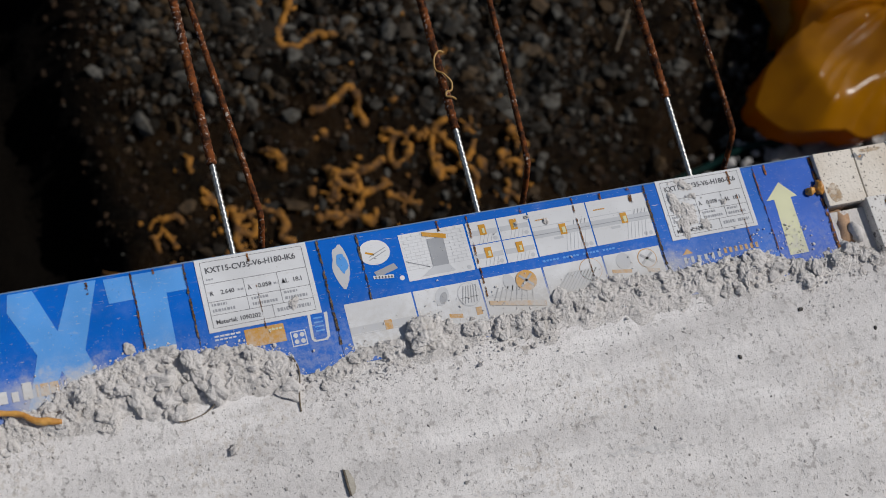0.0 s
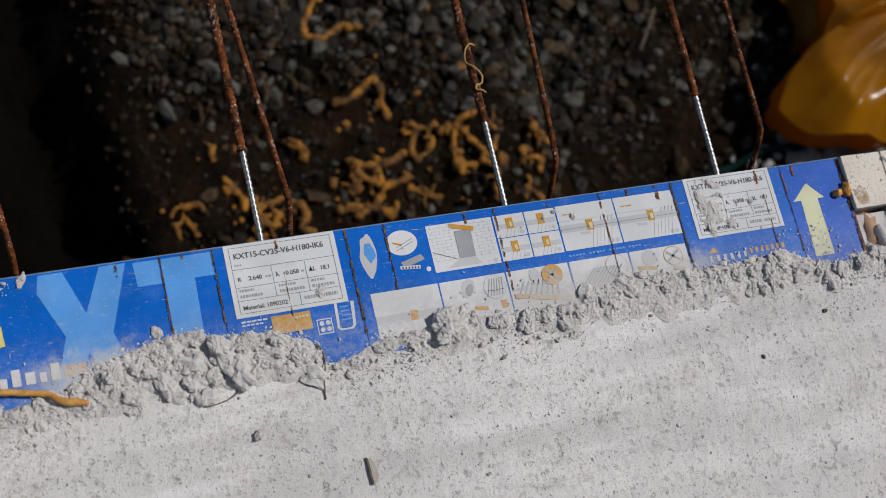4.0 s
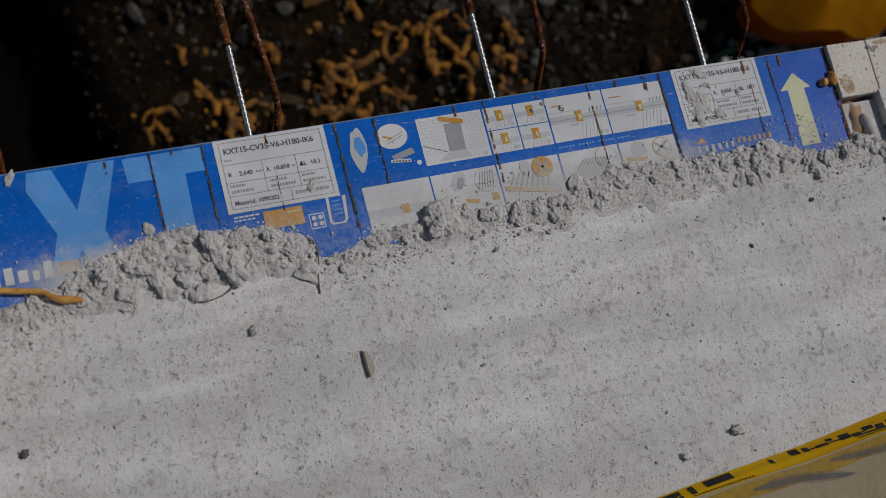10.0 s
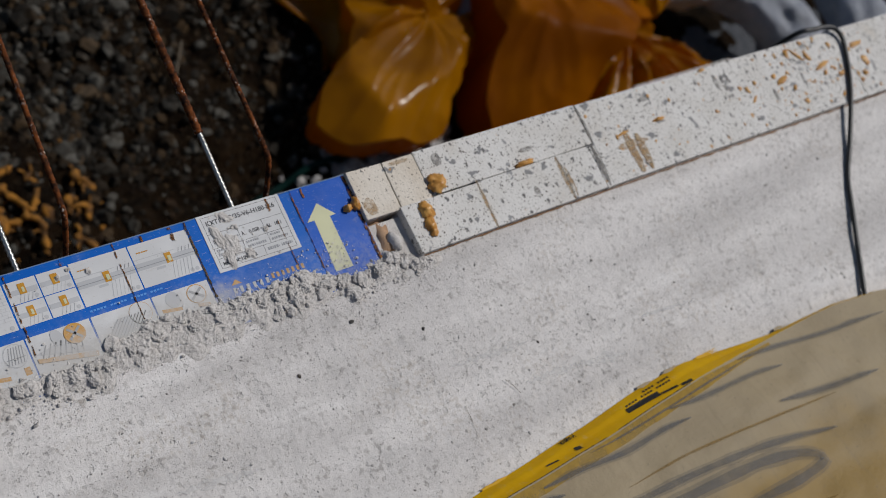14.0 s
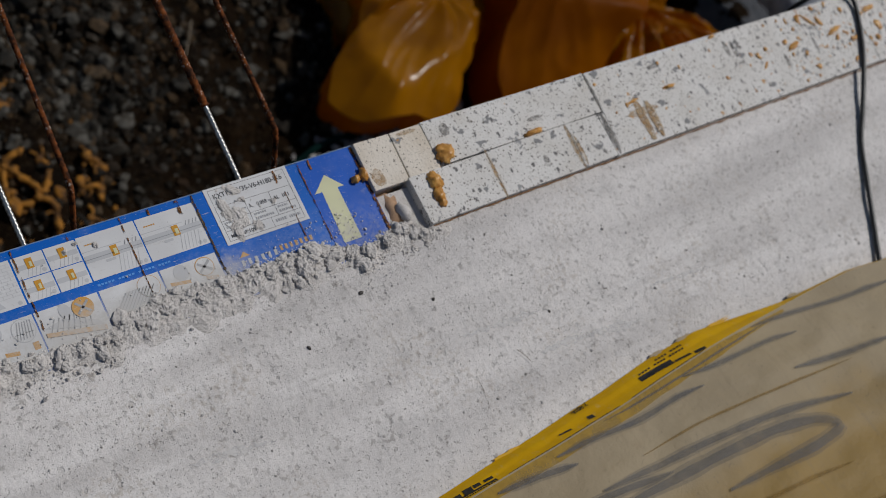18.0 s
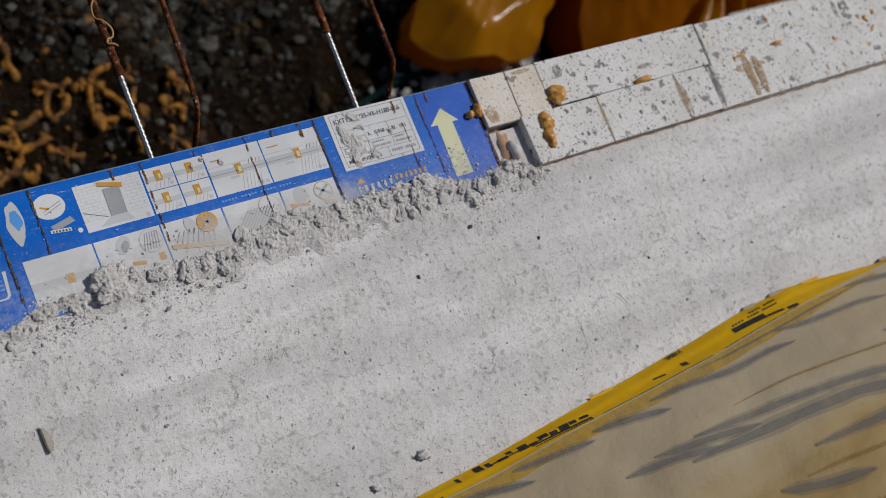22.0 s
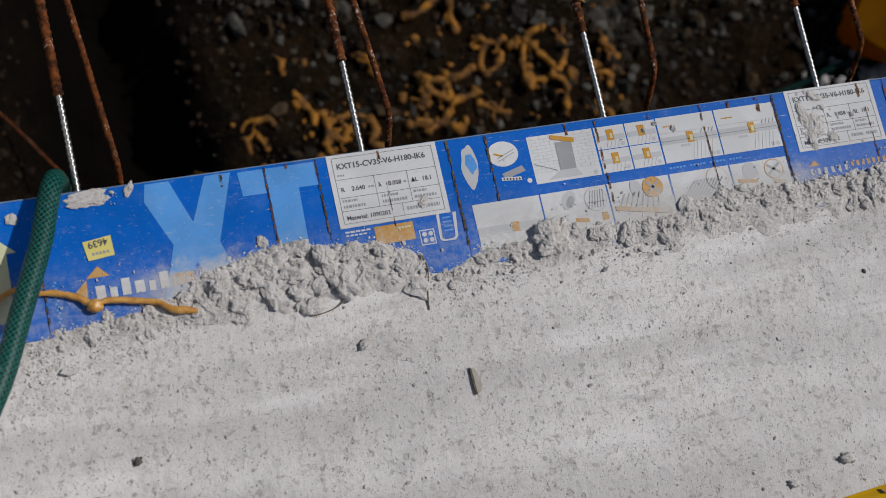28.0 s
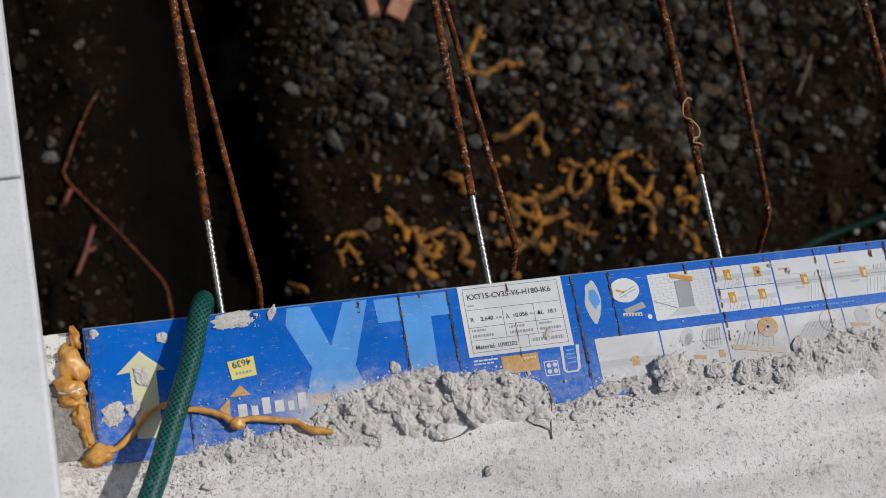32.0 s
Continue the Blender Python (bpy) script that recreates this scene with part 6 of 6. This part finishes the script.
tagged(part("foam_bits", stones("foam_bits", bits, GROUNDFOAM, 2, 0.7, 0.15, True, rng)), "broken bits of orange foam on the earth", "foam bits", kind="stuff")

for i, (x, y, turn) in enumerate(((0.641, 1.080, 0.1), (0.706, 1.070, -0.5))):
    ob = part("brick_piece", slab_box(-0.018, -0.030, 0, 0.018, 0.030, 0.035, BRICK, "brick_piece", 0.006, 0.008))
    ob.matrix_world = pose(x, y, ground_height(x, y) + 0.0, 4, 6 * i, math.degrees(turn))
    tagged(ob, "broken piece of reddish brick on the gravel", "brick", "brick pieces")


def lying(points, lift):
    return [(x, y, DEEP + lift) if trench(x, y) > 0.2 else (x, y, ground_height(x, y) + lift) for x, y in points]


root = part("old_wire", tube("old_wire", lying([(0.083, 0.924), (0.051, 0.873), (0.011, 0.783), (0.007, 0.738), (0.081, 0.651), (0.14, 0.565), (0.165, 0.52), (0.17, 0.44)], 0.008), 0.0026, RUST, 7, 0.01))
tagged(root, "rusty bent wire lying across the pit edge", "wire")
for pts in ([(0.045, 0.655), (0.025, 0.601), (0.005, 0.556)], [(0.025, 0.601), (0.045, 0.612)], [(-0.005, 0.69), (0.012, 0.72)]):
    strip = part("plastic_strip", tube("plastic_strip", lying(pts, 0.018), lambda run, a: 0.006 if abs(math.cos(a)) < 0.6 else 0.003, REDPLASTIC, 8, 0.01))
    tagged(strip, "torn strip of faded red plastic on the rubble", "plastic strip", "red plastic strips")
line = part("green_tube", tube("green_tube", lying([(1.40, 0.42), (1.493, 0.463), (1.582, 0.492), (1.711, 0.517), (1.80, 0.535), (1.95, 0.52), (2.1, 0.45)], 0.012), 0.0085, plain("green_plastic", (0.0015, 0.014, 0.012), (0.002, 0.020, 0.017), 20, 0.55, 0.1, spec=0.1), 10, 0.015))
tagged(line, "dark green hose lying on the earth", "hose")
twigs = part("pale_stick", tube("pale_stick", lying([(1.56, 0.80), (1.60, 0.855), (1.63, 0.90)], 0.02), 0.0018, TWIG, 6, 0.01))
tagged(twigs, "thin pale stick on the earth", "stick")


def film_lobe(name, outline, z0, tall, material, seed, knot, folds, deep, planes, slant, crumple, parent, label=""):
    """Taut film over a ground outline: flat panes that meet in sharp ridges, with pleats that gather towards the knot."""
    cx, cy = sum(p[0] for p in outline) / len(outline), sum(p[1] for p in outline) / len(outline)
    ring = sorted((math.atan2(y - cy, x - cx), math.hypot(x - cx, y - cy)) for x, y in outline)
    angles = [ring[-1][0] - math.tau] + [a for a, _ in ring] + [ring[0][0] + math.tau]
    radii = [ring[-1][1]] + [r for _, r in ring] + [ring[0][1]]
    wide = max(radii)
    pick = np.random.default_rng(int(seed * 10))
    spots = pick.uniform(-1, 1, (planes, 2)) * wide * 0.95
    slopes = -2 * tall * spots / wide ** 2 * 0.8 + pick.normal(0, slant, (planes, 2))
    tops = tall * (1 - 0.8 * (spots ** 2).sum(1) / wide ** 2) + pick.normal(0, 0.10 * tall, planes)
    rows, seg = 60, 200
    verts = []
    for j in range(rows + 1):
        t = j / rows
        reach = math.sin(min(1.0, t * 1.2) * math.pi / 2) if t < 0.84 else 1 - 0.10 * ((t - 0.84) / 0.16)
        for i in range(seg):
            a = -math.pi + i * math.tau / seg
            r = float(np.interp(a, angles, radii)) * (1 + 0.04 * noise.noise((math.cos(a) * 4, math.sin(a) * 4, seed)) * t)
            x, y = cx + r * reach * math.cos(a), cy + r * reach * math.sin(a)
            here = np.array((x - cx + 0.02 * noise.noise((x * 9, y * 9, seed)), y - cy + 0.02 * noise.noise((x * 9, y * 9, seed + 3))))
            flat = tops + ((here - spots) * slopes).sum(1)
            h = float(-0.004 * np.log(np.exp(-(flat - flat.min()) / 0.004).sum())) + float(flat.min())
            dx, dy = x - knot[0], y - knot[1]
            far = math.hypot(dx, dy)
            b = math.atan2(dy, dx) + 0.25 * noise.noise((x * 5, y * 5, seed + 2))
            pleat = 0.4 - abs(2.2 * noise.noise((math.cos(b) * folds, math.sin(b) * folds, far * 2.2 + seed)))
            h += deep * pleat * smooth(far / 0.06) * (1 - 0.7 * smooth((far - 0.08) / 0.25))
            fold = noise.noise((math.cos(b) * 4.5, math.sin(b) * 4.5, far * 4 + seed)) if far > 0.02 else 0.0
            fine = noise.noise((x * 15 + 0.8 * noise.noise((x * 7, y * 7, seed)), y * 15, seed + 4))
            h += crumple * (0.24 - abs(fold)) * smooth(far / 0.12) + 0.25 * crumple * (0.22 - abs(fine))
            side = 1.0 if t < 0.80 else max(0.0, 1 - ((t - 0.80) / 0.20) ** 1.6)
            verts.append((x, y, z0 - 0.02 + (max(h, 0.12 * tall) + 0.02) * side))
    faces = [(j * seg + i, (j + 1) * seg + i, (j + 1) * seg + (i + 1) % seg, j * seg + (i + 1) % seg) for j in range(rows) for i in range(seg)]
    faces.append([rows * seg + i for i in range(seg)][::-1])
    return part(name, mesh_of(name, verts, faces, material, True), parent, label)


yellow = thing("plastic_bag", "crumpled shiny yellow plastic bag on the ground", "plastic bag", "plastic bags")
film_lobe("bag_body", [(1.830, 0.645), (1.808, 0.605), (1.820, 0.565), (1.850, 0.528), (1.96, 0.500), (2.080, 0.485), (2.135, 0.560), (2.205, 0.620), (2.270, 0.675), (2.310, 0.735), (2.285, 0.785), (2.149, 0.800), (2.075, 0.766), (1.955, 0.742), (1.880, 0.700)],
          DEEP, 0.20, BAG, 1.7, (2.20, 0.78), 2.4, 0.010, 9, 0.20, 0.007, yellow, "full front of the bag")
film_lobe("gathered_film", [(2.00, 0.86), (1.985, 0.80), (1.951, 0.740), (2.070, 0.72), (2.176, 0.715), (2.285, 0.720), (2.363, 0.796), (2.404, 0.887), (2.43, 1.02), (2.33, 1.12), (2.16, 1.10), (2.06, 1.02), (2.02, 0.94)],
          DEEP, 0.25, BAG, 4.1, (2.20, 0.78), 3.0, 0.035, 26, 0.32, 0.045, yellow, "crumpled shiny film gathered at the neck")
# slack film hanging off the bag
band = [((1.87, 0.985), (1.95, 1.05)), ((1.885, 0.925), (1.98, 0.96)), ((1.935, 0.865), (2.05, 0.90)), ((1.960, 0.815), (2.08, 0.84)), ((1.945, 0.755), (2.06, 0.78))]
verts, faces = [], []
for i, (a, b) in enumerate(band):
    for k in range(9):
        u = k / 8
        verts.append((a[0] + (b[0] - a[0]) * u, a[1] + (b[1] - a[1]) * u, DEEP + 0.055 + 0.06 * u + 0.03 * math.sin(u * 9 + i) - 0.03 * (1 - u)))
for i in range(len(band) - 1):
    for k in range(8):
        faces.append((i * 9 + k, i * 9 + k + 1, i * 9 + k + 10, i * 9 + k + 9))
flap = part("film_flap", mesh_of("film_flap", verts, faces, BAG, True), yellow, "slack yellow film flap")
thicken = flap.modifiers.new("thickness", "SOLIDIFY")
thicken.thickness = 0.002
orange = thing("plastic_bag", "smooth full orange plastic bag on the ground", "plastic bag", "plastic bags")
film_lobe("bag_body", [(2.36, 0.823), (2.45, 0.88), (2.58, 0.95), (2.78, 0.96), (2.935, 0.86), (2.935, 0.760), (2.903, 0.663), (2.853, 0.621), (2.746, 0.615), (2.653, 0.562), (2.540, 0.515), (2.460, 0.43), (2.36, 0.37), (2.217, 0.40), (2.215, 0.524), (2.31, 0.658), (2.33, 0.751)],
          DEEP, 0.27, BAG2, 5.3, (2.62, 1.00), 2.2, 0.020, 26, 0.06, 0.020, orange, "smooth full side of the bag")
# Lighter yellow film paints the glow of light through the orange bag's edge.
film_lobe("gathered_film", [(2.76, 0.93), (2.86, 0.93), (2.955, 0.86), (2.96, 0.75), (2.92, 0.665), (2.86, 0.62), (2.79, 0.66), (2.80, 0.78)], DEEP + 0.10, 0.19, BAG, 7.7, (2.80, 0.92), 4.6, 0.035, 14, 0.35, 0.04, orange, "pleated edge in lighter film for its glow")
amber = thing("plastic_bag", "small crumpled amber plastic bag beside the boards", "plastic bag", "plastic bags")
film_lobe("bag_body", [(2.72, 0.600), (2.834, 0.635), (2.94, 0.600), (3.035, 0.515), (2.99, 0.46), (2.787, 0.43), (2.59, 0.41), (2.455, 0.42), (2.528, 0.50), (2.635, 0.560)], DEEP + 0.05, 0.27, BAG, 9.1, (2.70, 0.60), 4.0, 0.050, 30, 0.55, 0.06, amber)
offcut = part("foam_offcut", slab_box(2.54, 0.16, DEEP - 0.05, 2.90, 0.422, DEEP + 0.30, EPS, "foam_offcut", 0.004, 0.004))
tagged(offcut, "white foam offcut standing on the earth", "foam board")
scrap = part("foam_scrap", slab_box(2.33, 0.765, DEEP + 0.06, 2.42, 0.86, DEEP + 0.10, CORE, "foam_scrap", 0.004, 0.006))
tagged(scrap, "dull grey foam scrap wedged between two bags", "foam board")


def felt_roll(label, points, r, seed, material=FELT):
    """A slack roll of felt with folds along it."""
    def radius(run, a):
        return r * (1 + 0.28 * noise.noise((run * 6, math.cos(a) * 1.4 + seed, math.sin(a) * 1.4)) + 0.14 * noise.noise((run * 24, math.cos(a) * 3, seed + math.sin(a) * 3)) + 0.05 * noise.noise((run * 90, math.cos(a) * 9, seed + math.sin(a) * 9)))
    ob = part("felt_roll", tube("felt_roll", points, radius, material, 40, 0.012))
    tagged(ob, label, "felt", "felt rolls")


# Dark mat added under the felt rolls to fill the gap and carry them.
mat = film_lobe("added_mat", [(2.78, 0.30), (2.85, 0.66), (2.95, 0.90), (3.3, 0.95), (3.9, 0.92), (4.0, 0.4), (3.6, 0.2), (3.1, 0.2)], DEEP, 0.07, DARKMAT, 8.2, (3.3, 0.5), 1.2, 0.02, 10, 0.15, 0.02, None)
tagged(mat, "dark mat added under the felt rolls", "felt", "felt rolls")
felt_roll("grey-blue felt roll lying in a bend", [(2.86, 0.705, -1.15), (2.95, 0.715, -1.13), (3.08, 0.695, -1.12), (3.20, 0.630, -1.12), (3.29, 0.53, -1.13), (3.34, 0.44, -1.14), (3.36, 0.25, -1.16)], 0.078, 1.0)
felt_roll("grey-blue felt roll lying behind another", [(3.80, 0.95, -1.14), (3.70, 0.78, -1.12), (3.66, 0.64, -1.12), (3.61, 0.46, -1.12), (3.58, 0.22, -1.14)], 0.085, 4.0)
rub = []
for _ in range(170):
    x, y = rng.normal(1.95, 0.10), rng.normal(0.505, 0.03)
    rub.append((x, y, ground_height(x, y) + 0.012, 0.004 + rng.gamma(1.5, 0.004)))
tagged(part("rubble", stones("rubble", rub, RUBBLE, 2, 0.7, 0.15, False, rng)), "pale lumps of rubble on the earth", "rubble", kind="stuff")
